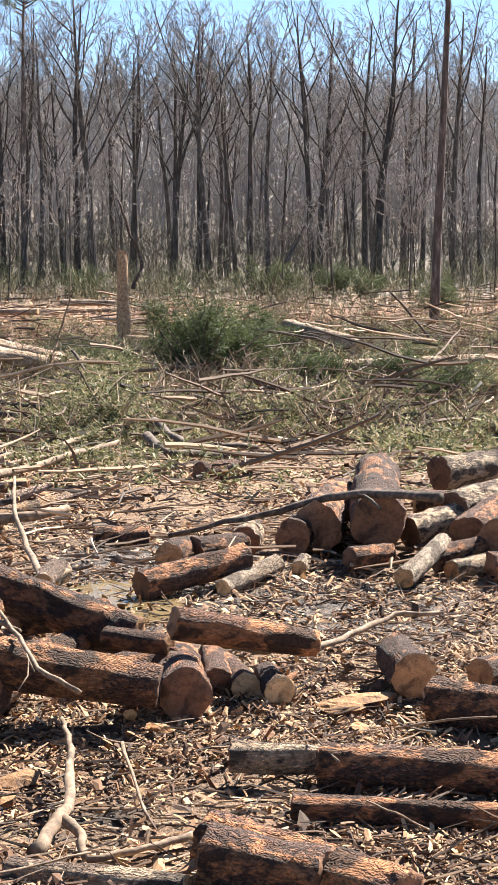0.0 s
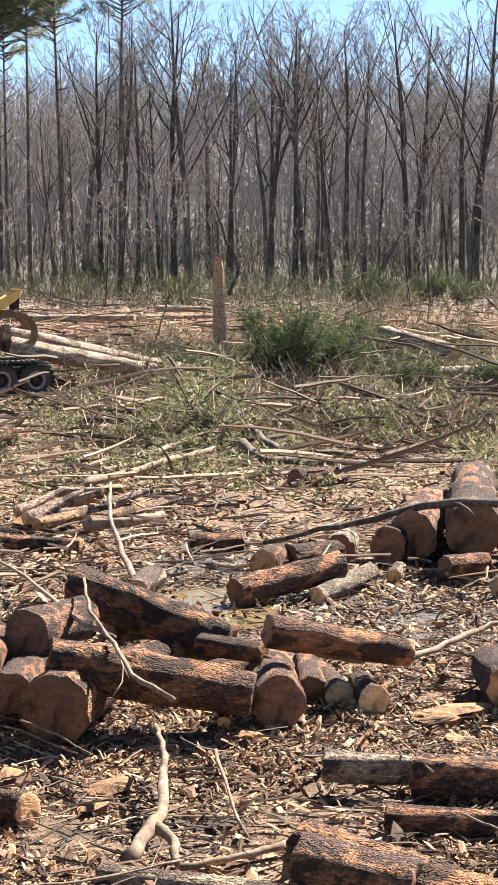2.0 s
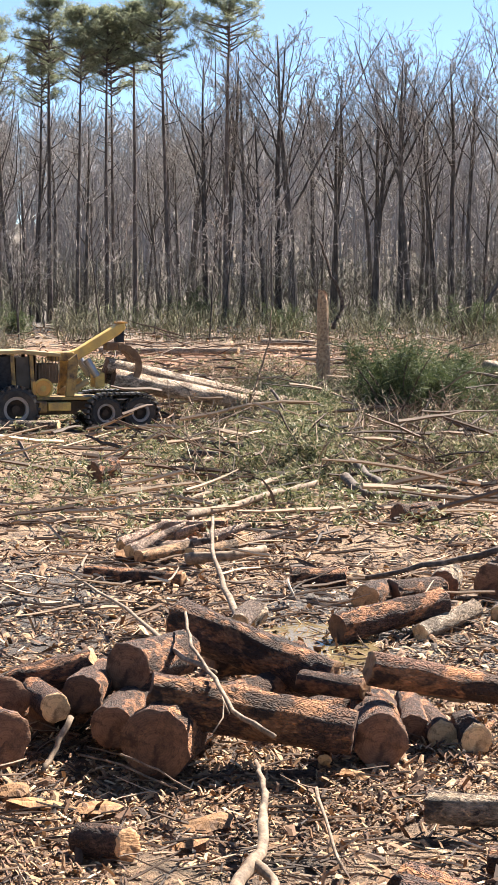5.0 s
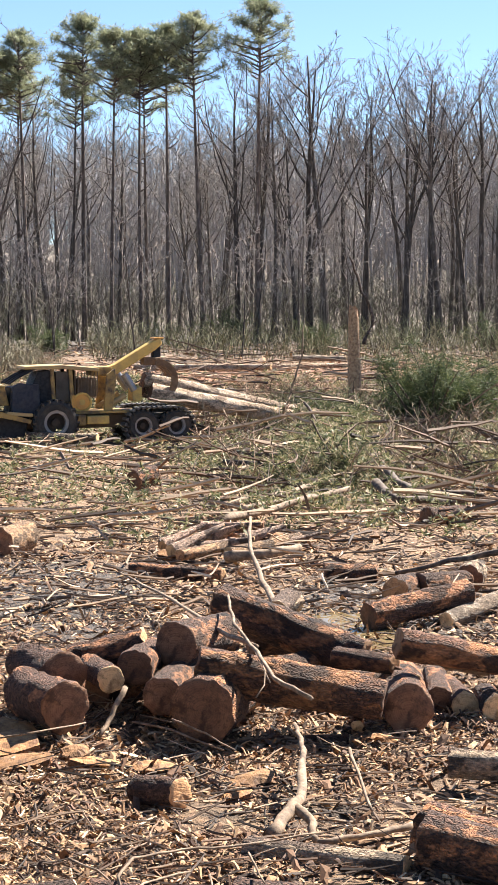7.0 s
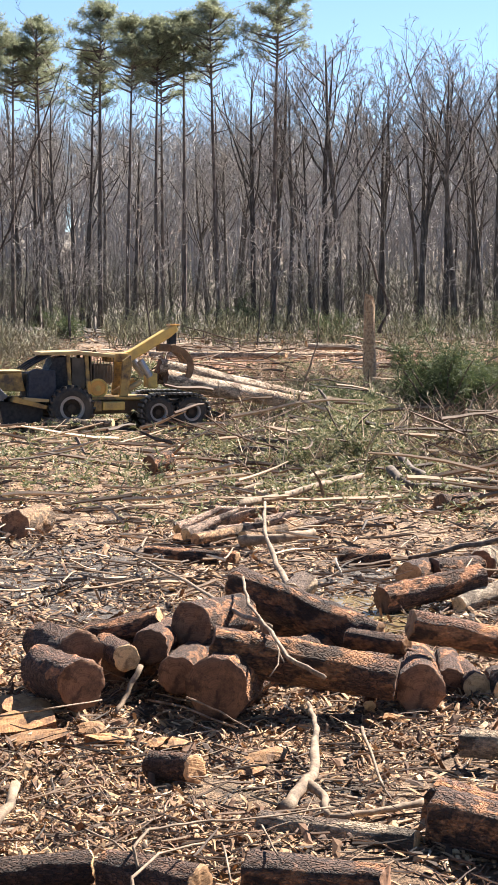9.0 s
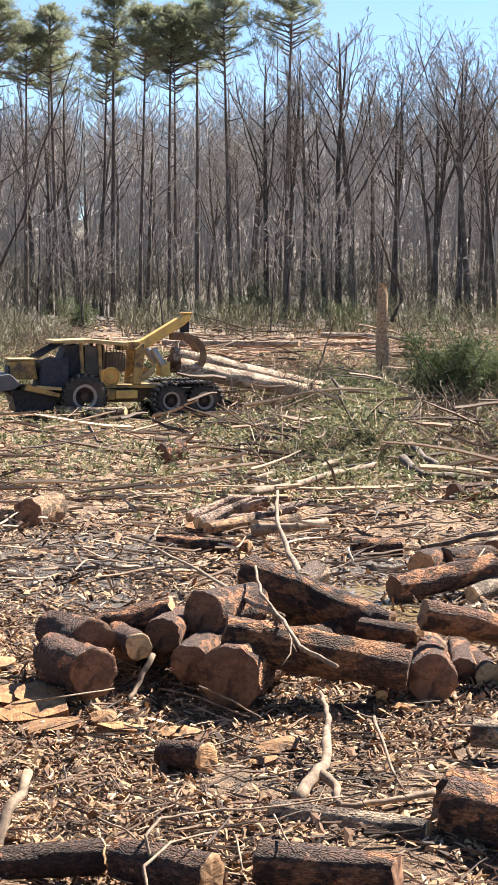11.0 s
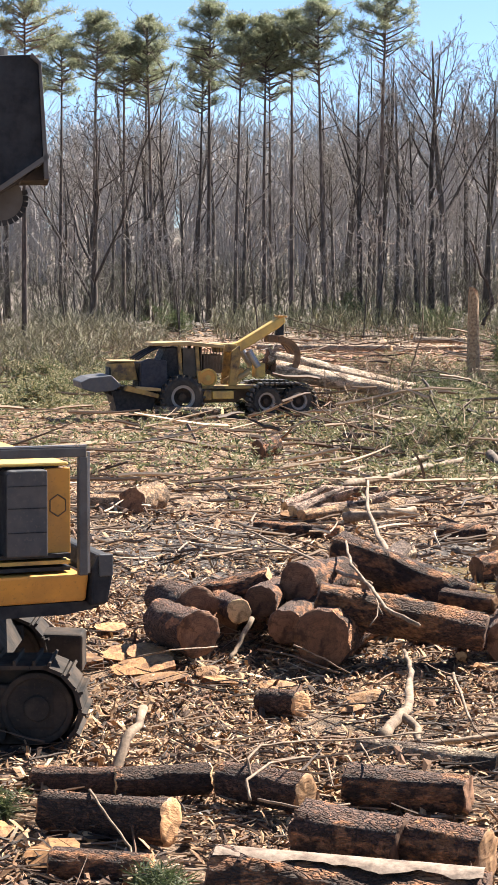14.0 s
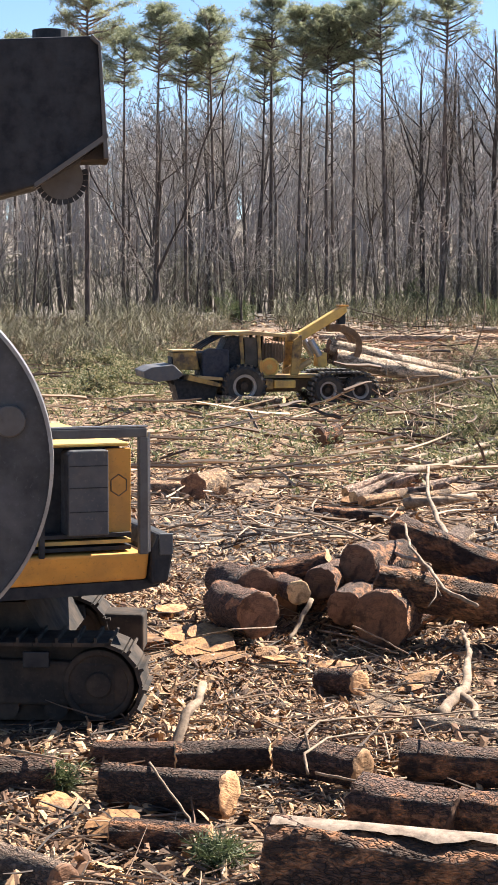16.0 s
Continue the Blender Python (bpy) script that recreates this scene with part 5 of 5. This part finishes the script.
def skidder(m):
    """A six-wheeled grapple skidder, nose towards -x, hauling logs."""
    s = thing("log_skidder", "dusty yellow six-wheeled log skidder with raised grapple boom", "forestry machine", m)
    for y in (-1.05, 1.05):
        wheel(s, 0, y, 0.74, 0.76, 0.62)
        for x in (2.95, 4.1):
            wheel(s, x, y, 0.58, 0.56, 0.56)
        band = part("track_band", Geo().box((3.52, y, 1.17), (1.3, 0.5, 0.03)), M_TRACK, s, "steel band track over the rear wheels")
        plate = Geo().box((0, 0, 0), (0.1, 0.66, 0.07)).mesh("track_plate", M_WORN_DARK)
        half, rad, n = 1.15, 0.62, 34
        per = 2 * half + 2 * math.pi * rad
        for k in range(n):
            d = k / n * per
            if d < half:
                p, a = (2.95 + d, 0.58 + rad), 0.0
            elif d < half + math.pi * rad:
                a = (d - half) / rad
                p = (4.1 + math.sin(a) * rad, 0.58 + math.cos(a) * rad)
            elif d < 2 * half + math.pi * rad:
                a = math.pi
                p = (4.1 - (d - half - math.pi * rad), 0.58 - rad)
            else:
                a = math.pi + (d - 2 * half - math.pi * rad) / rad
                p = (2.95 + math.sin(a) * rad, 0.58 + math.cos(a) * rad)
            part("track_plate", plate, None, band).matrix_basis = Matrix.Translation((p[0], y, p[1])) @ Matrix.Rotation(a, 4, "Y")
    part("chassis", Geo().prism([(-2.1, 0.75), (-0.9, 0.5), (0.9, 0.5), (4.5, 0.55), (4.6, 0.95), (0.9, 0.98), (-0.6, 1.05), (-2.0, 1.1)], -0.5, 0.5), M_MUDDY, s, "mud-caked chassis", bevel=0.03)
    hood = part("engine_hood", Geo().prism([(-2.35, 1.3), (-2.4, 1.88), (-1.6, 1.95), (-1.45, 1.3)], -0.62, 0.62), M_YELLOW_OLD, s, "grimy yellow engine hood", bevel=0.04)
    part("hood_cap", Geo().box((-1.98, 0, 1.96), (0.85, 1.3, 0.05)), M_ROOF, hood, "dusty hood cap", bevel=0.015)
    part("grille", Geo().box((-2.4, 0, 1.55), (0.05, 0.95, 0.4)), M_STEEL, hood, "dark grille")
    part("side_curtain", Geo().prism([(-1.42, 0.95), (-1.38, 1.95), (-1.15, 2.05), (-0.5, 2.0), (-0.45, 0.95)], -0.92, -0.66), M_TARP, s, "dark blue side guard", bevel=0.03)
    part("engine_block", Geo().prism([(-1.45, 0.95), (-1.4, 1.9), (-0.6, 1.95), (-0.5, 0.95)], -0.6, 0.7), M_STEEL, s, "dark grimy engine", bevel=0.03)
    part("fender", Geo().prism([(-2.0, 0.98), (-0.85, 0.72), (-0.8, 0.84), (-1.9, 1.16)], -1.2, -0.6), M_YELLOW_OLD, s, "dented yellow fender", bevel=0.01)
    part("step", Geo().prism([(-1.6, 1.0), (-0.75, 0.95), (-0.75, 1.05), (-1.6, 1.12)], -1.15, -0.7), M_ROOF, s, "scuffed step")
    part("tank", Geo().box((1.45, -0.9, 0.8), (0.75, 0.4, 0.28)), M_YELLOW_PALE, s, "pale dusty side tank", bevel=0.03)
    part("tool_box", Geo().box((0.9, -0.85, 0.8), (0.3, 0.4, 0.36)), M_YELLOW_OLD, s, "grimy tool box", bevel=0.03)
    part("deck", Geo().box((1.6, 0, 1.05), (2.7, 1.75, 0.09)), M_YELLOW_OLD, s, "grimy rear deck")
    cab = part("cab", Geo().prism([(-0.75, 1.05), (-0.72, 1.9), (-0.5, 2.4), (-0.02, 2.45), (0.0, 1.05)], -0.66, 0.66), M_STEEL, s, "dark cab interior and dash")
    part("window", Geo().prism([(0.12, 1.4), (0.1, 2.4), (0.56, 2.4), (0.58, 1.4)], -0.66, 0.66), M_GLASS, cab, "dusty grey side window")
    part("seat", Geo().prism([(0.14, 1.05), (0.14, 1.4), (0.56, 1.4), (0.56, 1.05)], -0.6, 0.6), M_MUDDY, cab, "dusty cab sill")
    part("roof", Geo().prism([(-1.0, 2.5), (-0.95, 2.6), (0.3, 2.64), (1.55, 2.52), (1.55, 2.4), (0.3, 2.5)], -0.84, 0.84), M_ROOF, cab, "dusty tan-yellow cab roof", bevel=0.03)
    for x in (0.02, 0.64):
        for y in (-0.74, 0.74):
            part("post", Geo().prism([(x - 0.04, 1.05), (x - 0.12, 2.5), (x + 0.0, 2.5), (x + 0.08, 1.05)], y - 0.05, y + 0.05), M_YELLOW_OLD, cab, "grimy yellow cab post")
    for y in (-0.78, -0.3, 0.3, 0.78):
        part("guard_bar", Geo().tube([(-1.5, y, 2.02), (-1.15, y, 2.25), (-0.55, y, 2.55)], [0.035] * 3, 8), M_STEEL, cab, "black brush guard bar")
    drum = part("winch_drum", disc(Geo(), (0.98, -0.62, 1.38), 0.27, -0.12, 1.1), M_YELLOW, s, "round yellow winch drum", bevel=0.03)
    part("drum_flange", disc(ring(Geo(), (0.98, -0.76, 1.38), 0.27, 0.33, 0, 0.06), (0.98, -0.76, 1.38), 0.1, 0, 0.05, 16), M_YELLOW_PALE, drum, "worn drum flange")
    part("winch_frame", Geo().prism([(0.6, 1.05), (0.62, 1.62), (0.72, 1.62), (0.75, 1.05)], -0.8, 0.7), M_YELLOW, s, "yellow winch frame", bevel=0.02)
    screen = part("screen", Geo().box((0.75, 0, 2.05), (0.04, 1.4, 0.8)), M_MUDDY, s, "rusty rear screen frame")
    for k in range(7):
        part("bar", Geo().tube([(0.85 + 0.11 * k, -0.7, 1.66), (0.85 + 0.11 * k, -0.7, 2.4)], [0.018, 0.018], 5), M_MUDDY, screen)
    part("bunk", Geo().box((1.2, 0.1, 1.85), (0.7, 1.0, 0.65)), M_MUDDY, s, "rust-brown tank behind the screen", bevel=0.05)
    for y in (-0.68, 0.68):
        part("arch_leg", Geo().prism([(1.72, 1.1), (1.82, 2.3), (2.1, 2.5), (2.15, 2.2), (2.0, 1.1)], y - 0.08, y + 0.08), M_YELLOW_OLD, s, "grimy yellow arch leg", bevel=0.02)
    boom = part("boom", Geo().prism([(1.85, 2.2), (1.82, 2.52), (2.2, 2.62), (3.55, 3.42), (3.82, 3.5), (3.86, 3.3), (3.6, 3.08), (2.3, 2.3)], -0.26, 0.26), M_BOOM, s, "yellow lifting boom", bevel=0.04)
    part("boom_foot", Geo().box((1.7, 0, 2.4), (0.75, 0.9, 0.3)), M_YELLOW_OLD, boom, "dirty boom foot", bevel=0.05)
    part("boom_tip", Geo().prism([(3.55, 2.75), (3.55, 3.3), (3.82, 3.3), (3.82, 2.85), (3.7, 2.7)], -0.18, 0.18), M_STEEL, boom, "dark boom tip link", bevel=0.03)
    part("cap_plate", Geo().box((3.74, 0, 3.5), (0.36, 0.5, 0.06)), M_YELLOW, boom, "bright yellow tip plate", bevel=0.02)
    for y in (-0.55, 0.55):
        part("cylinder", Geo().tube([(1.75, y, 1.15), (2.5, y, 1.6)], [0.1, 0.1], 12), M_ROOF, s, "dusty hydraulic cylinder")
        part("cylinder_rod", Geo().tube([(2.45, y, 2.3), (2.8, y, 1.75)], [0.13, 0.12], 12), M_WORN, s, "bright hydraulic cylinder")
    part("link_block", Geo().box((2.9, -0.2, 1.62), (0.34, 0.7, 0.5)), M_YELLOW_PALE, s, "pale worn link block", bevel=0.04)
    for y0, y1 in ((-0.62, -0.46), (-0.08, 0.08), (0.46, 0.62)):
        part("grapple_tong", ring(Geo(), (3.6, 0, 2.08), 0.52, 0.72, y0, y1, 20, "Y", radians(-70), radians(95)), M_RUST, boom, "rust-brown curved grapple tong")
    part("grapple_head", Geo().box((3.5, 0, 2.72), (0.6, 0.6, 0.26)), M_RUST, boom, "rusty grapple head", bevel=0.04)
    part("blade", Geo().prism([(-3.45, 1.05), (-3.5, 1.28), (-3.2, 1.42), (-2.45, 1.5), (-2.1, 1.15), (-2.4, 0.98), (-3.0, 0.92)], -1.2, 1.2), M_BLADE, s, "raised grey steel front blade", bevel=0.03)
    for y in (-0.6, 0.6):
        part("blade_arm", Geo().tube([(-2.6, y, 1.05), (-1.6, y, 0.5), (-0.9, y, 0.65)], [0.13] * 3, 8), M_STEEL, s)
    part("belly_guard", Geo().prism([(-2.4, 0.95), (-2.2, 0.2), (-1.0, 0.25), (-0.8, 0.95)], -0.8, 0.8), M_STEEL, s, "dark belly guard")
    return s


M_TARP = paint_material("dark_blue_guard", (0.012, 0.017, 0.032), 0.6, (0.05, 0.04, 0.035), 0.35)
M_RUST = paint_material("rusted_steel", (0.13, 0.07, 0.035), 0.75, (0.28, 0.17, 0.09), 0.7)
M_BLADE = paint_material("scuffed_blade_steel", (0.07, 0.075, 0.085), 0.55, (0.14, 0.11, 0.09), 0.5)
SKID = pose(-6.2, 61.0, ground_height(-6.2, 61.0), 0, 0, 16)
skidder(SKID)
for dx, dz, dy, ln, r in ((3.2, 2.1, -0.15, 8.2, 0.3), (3.4, 1.7, -0.35, 7.4, 0.33), (3.25, 1.75, 0.35, 9.0, 0.29)):
    a = SKID @ Vector((dx, dy, dz))
    b = SKID @ Vector((dx + ln, dy * 3 + 0.8, 0.3))
    log(a, b, r, M_LOGPALE, M_CUT_SHADED, "long pale trunk dragged behind the skidder", 0.75, name="dragged_log", group="dragged logs")


# ---- yellow tracked machine beside the heap ----
def loader(m):
    s = thing("tracked_loader", "yellow and black tracked log loader with a guard frame", "forestry machine", m)
    for y, back in ((0.0, 0.0), (2.5, 0.6)):
        tr = part("track_frame", Geo().prism([(-3.0, 0.25), (-3.0, 0.7), (0.1, 0.62), (0.1, 0.22)], y + 0.06, y + 0.5), M_TRACK, s, "mud-covered track frame", bevel=0.03)
        x0, x1, r = -3.2 - back, -0.06 - back, 0.385
        zc, per = 0.42, 2 * 3.2 + 2 * math.pi * 0.385
        for k in range(50):
            d = k / 50 * per
            if d < 3.2:
                p, a = (x0 + d, zc + r), math.pi / 2
            elif d < 3.2 + math.pi * r:
                a = math.pi / 2 - (d - 3.2) / r
                p = (x1 + math.cos(a) * r, zc + math.sin(a) * r)
            elif d < 6.4 + math.pi * r:
                a, p = -math.pi / 2, (x1 - (d - 3.2 - math.pi * r), zc - r)
            else:
                a = -math.pi / 2 - (d - 6.4 - math.pi * r) / r
                p = (x0 + math.cos(a) * r, zc + math.sin(a) * r)
            pad = Geo()
            rot = Matrix.Rotation(-a, 3, "Y")
            pad.box((p[0], y + 0.28, p[1]), (0.035, 0.62, 0.172), rot)
            pad.box(Vector((p[0], y + 0.28, p[1])) + rot @ Vector((0.04, 0, 0.05)), (0.045, 0.62, 0.025), rot)
            part("track_pad", pad, M_TRACK, tr)
        loop = [(x1 + 0.35 * math.cos(a), zc + 0.35 * math.sin(a)) for a in np.linspace(math.pi / 2, -math.pi / 2, 14)] + [(x0 + 0.35 * math.cos(a), zc + 0.35 * math.sin(a)) for a in np.linspace(-math.pi / 2, -1.5 * math.pi, 14)]
        part("track_chain", Geo().prism(loop, y + 0.16, y + 0.42), M_TRACK, tr, "mud-packed track chain")
        part("idler", disc(disc(ring(Geo(), (x1, y + 0.04, 0.42), 0.27, 0.33, 0, 0.4), (x1, y + 0.07, 0.42), 0.28, 0, 0.3), (x1, y + 0.03, 0.42), 0.12, 0, 0.3, 18), M_TRACK, tr, "muddy idler wheel", bevel=0.015)
        part("sprocket", disc(ring(Geo(), (-3.2, y + 0.02, 0.42), 0.25, 0.34, 0, 0.4), (-3.2, y + 0.05, 0.42), 0.18, 0, 0.4), M_TRACK, tr)
        part("track_step", Geo().box((-0.62, y + 0.02, 0.66), (0.24, 0.06, 0.15)), M_STEEL, tr, "small black step plate", bevel=0.01)
        for k in range(6):
            part("roller", disc(Geo(), (-2.7 + 0.45 * k, y + 0.08, 0.2), 0.11, 0, 0.4, 14), M_TRACK, tr)
    part("car_body", Geo().prism([(-2.6, 0.6), (-2.3, 1.1), (-0.8, 1.1), (-0.5, 0.6)], 0.5, 2.6), M_TRACK, s, "dark undercarriage")
    part("slew_ring", Geo().tube([(-1.6, 1.55, 1.08), (-1.6, 1.55, 1.22)], [0.6, 0.6], 28), M_STEEL, s)
    turn = Matrix.Translation((0.1, 0.3, 0)) @ Matrix.Rotation(radians(22), 4, "Z") @ Matrix.Translation((-0.1, -0.3, 0))

    def part_up(name, geo, *rest, **more):
        geo.v = [turn @ Vector(p) for p in geo.v]
        return part(name, geo, *rest, **more)

    weight = Geo().prism([(-3.4, 1.28), (-3.4, 1.59), (0.4, 1.59), (0.4, 1.32)], 0.3, 3.1)
    weight.v = [Vector((p.x, p.y + (0.1 if p.y < 1 and p.z < 1.45 else 0), p.z)) for p in weight.v]
    part_up("counterweight", weight, M_YELLOW, s, "yellow rounded counterweight", bevel=0.03)
    part_up("skirt", Geo().prism([(-3.2, 1.17), (-3.2, 1.275), (0.4, 1.315), (0.58, 1.4), (0.52, 1.25), (0.2, 1.2)], 0.42, 3.05), M_STEEL, s, "black lower skirt")
    part_up("bumper", Geo().prism([(0.41, 1.28), (0.41, 1.62), (0.47, 1.76), (0.6, 1.76), (0.62, 1.55), (0.57, 1.3)], 0.28, 3.1), M_STEEL, s, "black rear bumper", bevel=0.03)
    part_up("bumper_plate", Geo().box((0.545, 0.265, 1.66), (0.13, 0.03, 0.2)), M_GREY, s, "grey steel bumper plate", bevel=0.01)
    part_up("engine_block", Geo().box((-1.4, 1.75, 2.1), (3.2, 2.3, 0.95)), M_STEEL, s, "black engine bay")
    part_up("hood", Geo().box((-1.4, 1.75, 2.58), (3.3, 2.6, 0.035)), M_YELLOW_PALE, s, "pale yellow engine hood", bevel=0.02)
    for z, mt in ((1.63, M_STEEL), (1.69, M_YELLOW_PALE), (1.75, M_STEEL)):
        part_up("ledge", Geo().box((-1.45, 0.55, z), (3.4, 0.3, 0.035)), mt, s)
    door = part_up("side_panel", Geo().box((0.155, 0.5, 2.14), (0.24, 0.05, 0.8)), M_YELLOW, s, "yellow side panel", bevel=0.01)
    hexa = Geo()
    pts = [(0.155 + 0.085 * math.cos(radians(60 * k + 30)), 2.2 + 0.1 * math.sin(radians(60 * k + 30))) for k in range(6)]
    for (ax, az), (bx, bz) in zip(pts, pts[1:] + pts[:1]):
        hexa.tube([(ax, 0.472, az), (bx, 0.472, bz)], [0.006, 0.006], 4)
    part_up("emblem", hexa, M_MUDDY, door, "six-sided outline emblem")
    box = part_up("battery_box", Geo().prism([(-0.36, 1.76), (-0.36, 2.5), (-0.32, 2.54), (0.02, 2.54), (0.02, 1.76)], 0.32, 0.7), M_GREY, s, "grey ribbed side box", bevel=0.015)
    for z in (1.98, 2.2, 2.4):
        part_up("rib", Geo().box((-0.17, 0.318, z), (0.36, 0.01, 0.008)), M_STEEL, box)
    guard = part_up("guard_frame", Geo().box((-0.15, 0.28, 2.7), (1.02, 0.09, 0.09)), M_WORN_DARK, s, "scuffed dark steel guard frame", bevel=0.012)
    part_up("guard_post", Geo().box((0.33, 0.28, 2.12), (0.085, 0.09, 1.08)), M_WORN_DARK, guard, bevel=0.012)
    part_up("guard_post", Geo().box((-0.62, 0.28, 2.12), (0.05, 0.06, 1.08)), M_STEEL, guard, bevel=0.01)
    part_up("guard_edge", Geo().box((0.385, 0.29, 2.15), (0.02, 0.07, 1.1)), M_WORN, guard, "worn bright edge")
    part_up("guard_edge", Geo().box((-0.15, 0.28, 2.755), (1.04, 0.07, 0.015)), M_WORN, guard, "worn bright edge")
    part_up("cab", Geo().prism([(-3.4, 1.6), (-3.4, 3.2), (-2.2, 3.3), (-2.0, 1.6)], 0.6, 1.9), M_GLASS, s, "dark loader cab")
    return s


lx, ly, lz = (-2.716, 13.92, -0)
loader(pose(lx, ly, -0.05, 0, 0, 3))


# ---- hanging saw head and tong ----
def saw_head(m):
    """The black saw box and curved tong that hang from a boom; x and z are metres from the box's right lower corner."""
    s = thing("grapple_saw", "black steel grapple saw head hanging from a boom", "forestry machine", m)
    box = part("saw_box", Geo().prism([(-1.3, 0.68), (-0.1, 0.74), (-0.055, 0.69), (-0.03, 0.14), (-0.16, 0.0), (-0.46, -0.17), (-0.8, -0.26), (-1.3, -0.26)], 0.0, 0.5), M_STEEL, s, "black steel saw housing", bevel=0.012)
    part("flange", Geo().prism([(-0.1, 0.745), (-0.045, 0.69), (0.0, 0.0), (-0.03, 0.0), (-0.06, 0.68), (-0.11, 0.72)], -0.05, 0.55), M_WORN_DARK, box, "worn edge flange", bevel=0.004)
    part("lip", Geo().prism([(-0.01, 0.155), (-0.45, -0.15), (-0.45, -0.18), (0.0, 0.125)], -0.05, 0.02), M_WORN_DARK, box, "worn slanted lip")
    part("shoe", Geo().prism([(-0.17, -0.005), (-0.01, 0.12), (0.0, 0.0)], 0.02, 0.48), M_TRACK, box, "rust-dark underside")
    bar = part("saw_bar", disc(Geo(), (-0.29, 0.2, -0.1), 0.135, 0, 0.04), M_WORN_DARK, s, "grey rounded saw bar")
    for k in range(15):
        a = radians(-175 + 13.5 * k)
        part("tooth", Geo().box((-0.29 + math.cos(a) * 0.15, 0.22, -0.1 + math.sin(a) * 0.15), (0.035, 0.03, 0.03), Matrix.Rotation(-a, 3, "Y")), M_STEEL, bar)
    part("cap", disc(Geo(), (0, 0, 0), 0.11, 0, 0.06, 20), M_STEEL, s, "round black cap").matrix_basis = pose(-0.35, 0.25, 0.74, 90)
    tong = Geo()
    R, n = 1.2, 30
    cx, cz = -0.36 - R, -1.87
    outline = [(cx + R * math.cos(a), cz + R * math.sin(a)) for a in np.linspace(radians(62), radians(-58), n)]
    inner = [(cx - 0.42 + 1.24 * math.cos(a), cz - 0.02 + 1.24 * math.sin(a)) for a in np.linspace(radians(-50), radians(56), n)]
    tong.prism(outline + inner, 0.1, 0.3)
    tg = part("tong", tong, M_TONG, s, "black curved grapple tong", bevel=0.01)
    rim = Geo()
    ring(rim, (cx, 0, cz), R - 0.012, R + 0.01, 0.07, 0.33, 30, "Y", radians(-58), radians(62))
    part("tong_edge", rim, M_WORN, tg, "scuffed tong edge")
    part("pin", disc(Geo(), (-0.62, 0.05, -1.6), 0.1, 0, 0.3, 24), M_WORN_DARK, tg, "grey pivot pin", bevel=0.01)
    part("bracket", Geo().prism([(-1.3, 0.6), (-1.3, -0.9), (-1.0, -1.0), (-1.7, -1.2), (-2.0, 0.6)], 0.1, 0.4), M_STEEL, s)
    part("boom", Geo().tube([(-1.5, 0.25, 0.3), (-2.6, 0.25, 2.6), (-6.5, -1.5, 2.2), (-7.0, -2.0, 0.0)], [0.2, 0.25, 0.3, 0.35], 10), M_STEEL, s, "black boom")
    part("boom_base", Geo().tube([(-7.0, -2.0, 0.2), (-7.0, -2.0, -HEAD_Z)], [0.45, 0.6], 12), M_STEEL, s)
    return s


hx, hy, HEAD_Z = (-1.8, 9, 4.723)
saw_head(pose(hx, hy, HEAD_Z, 0, 0, 11))
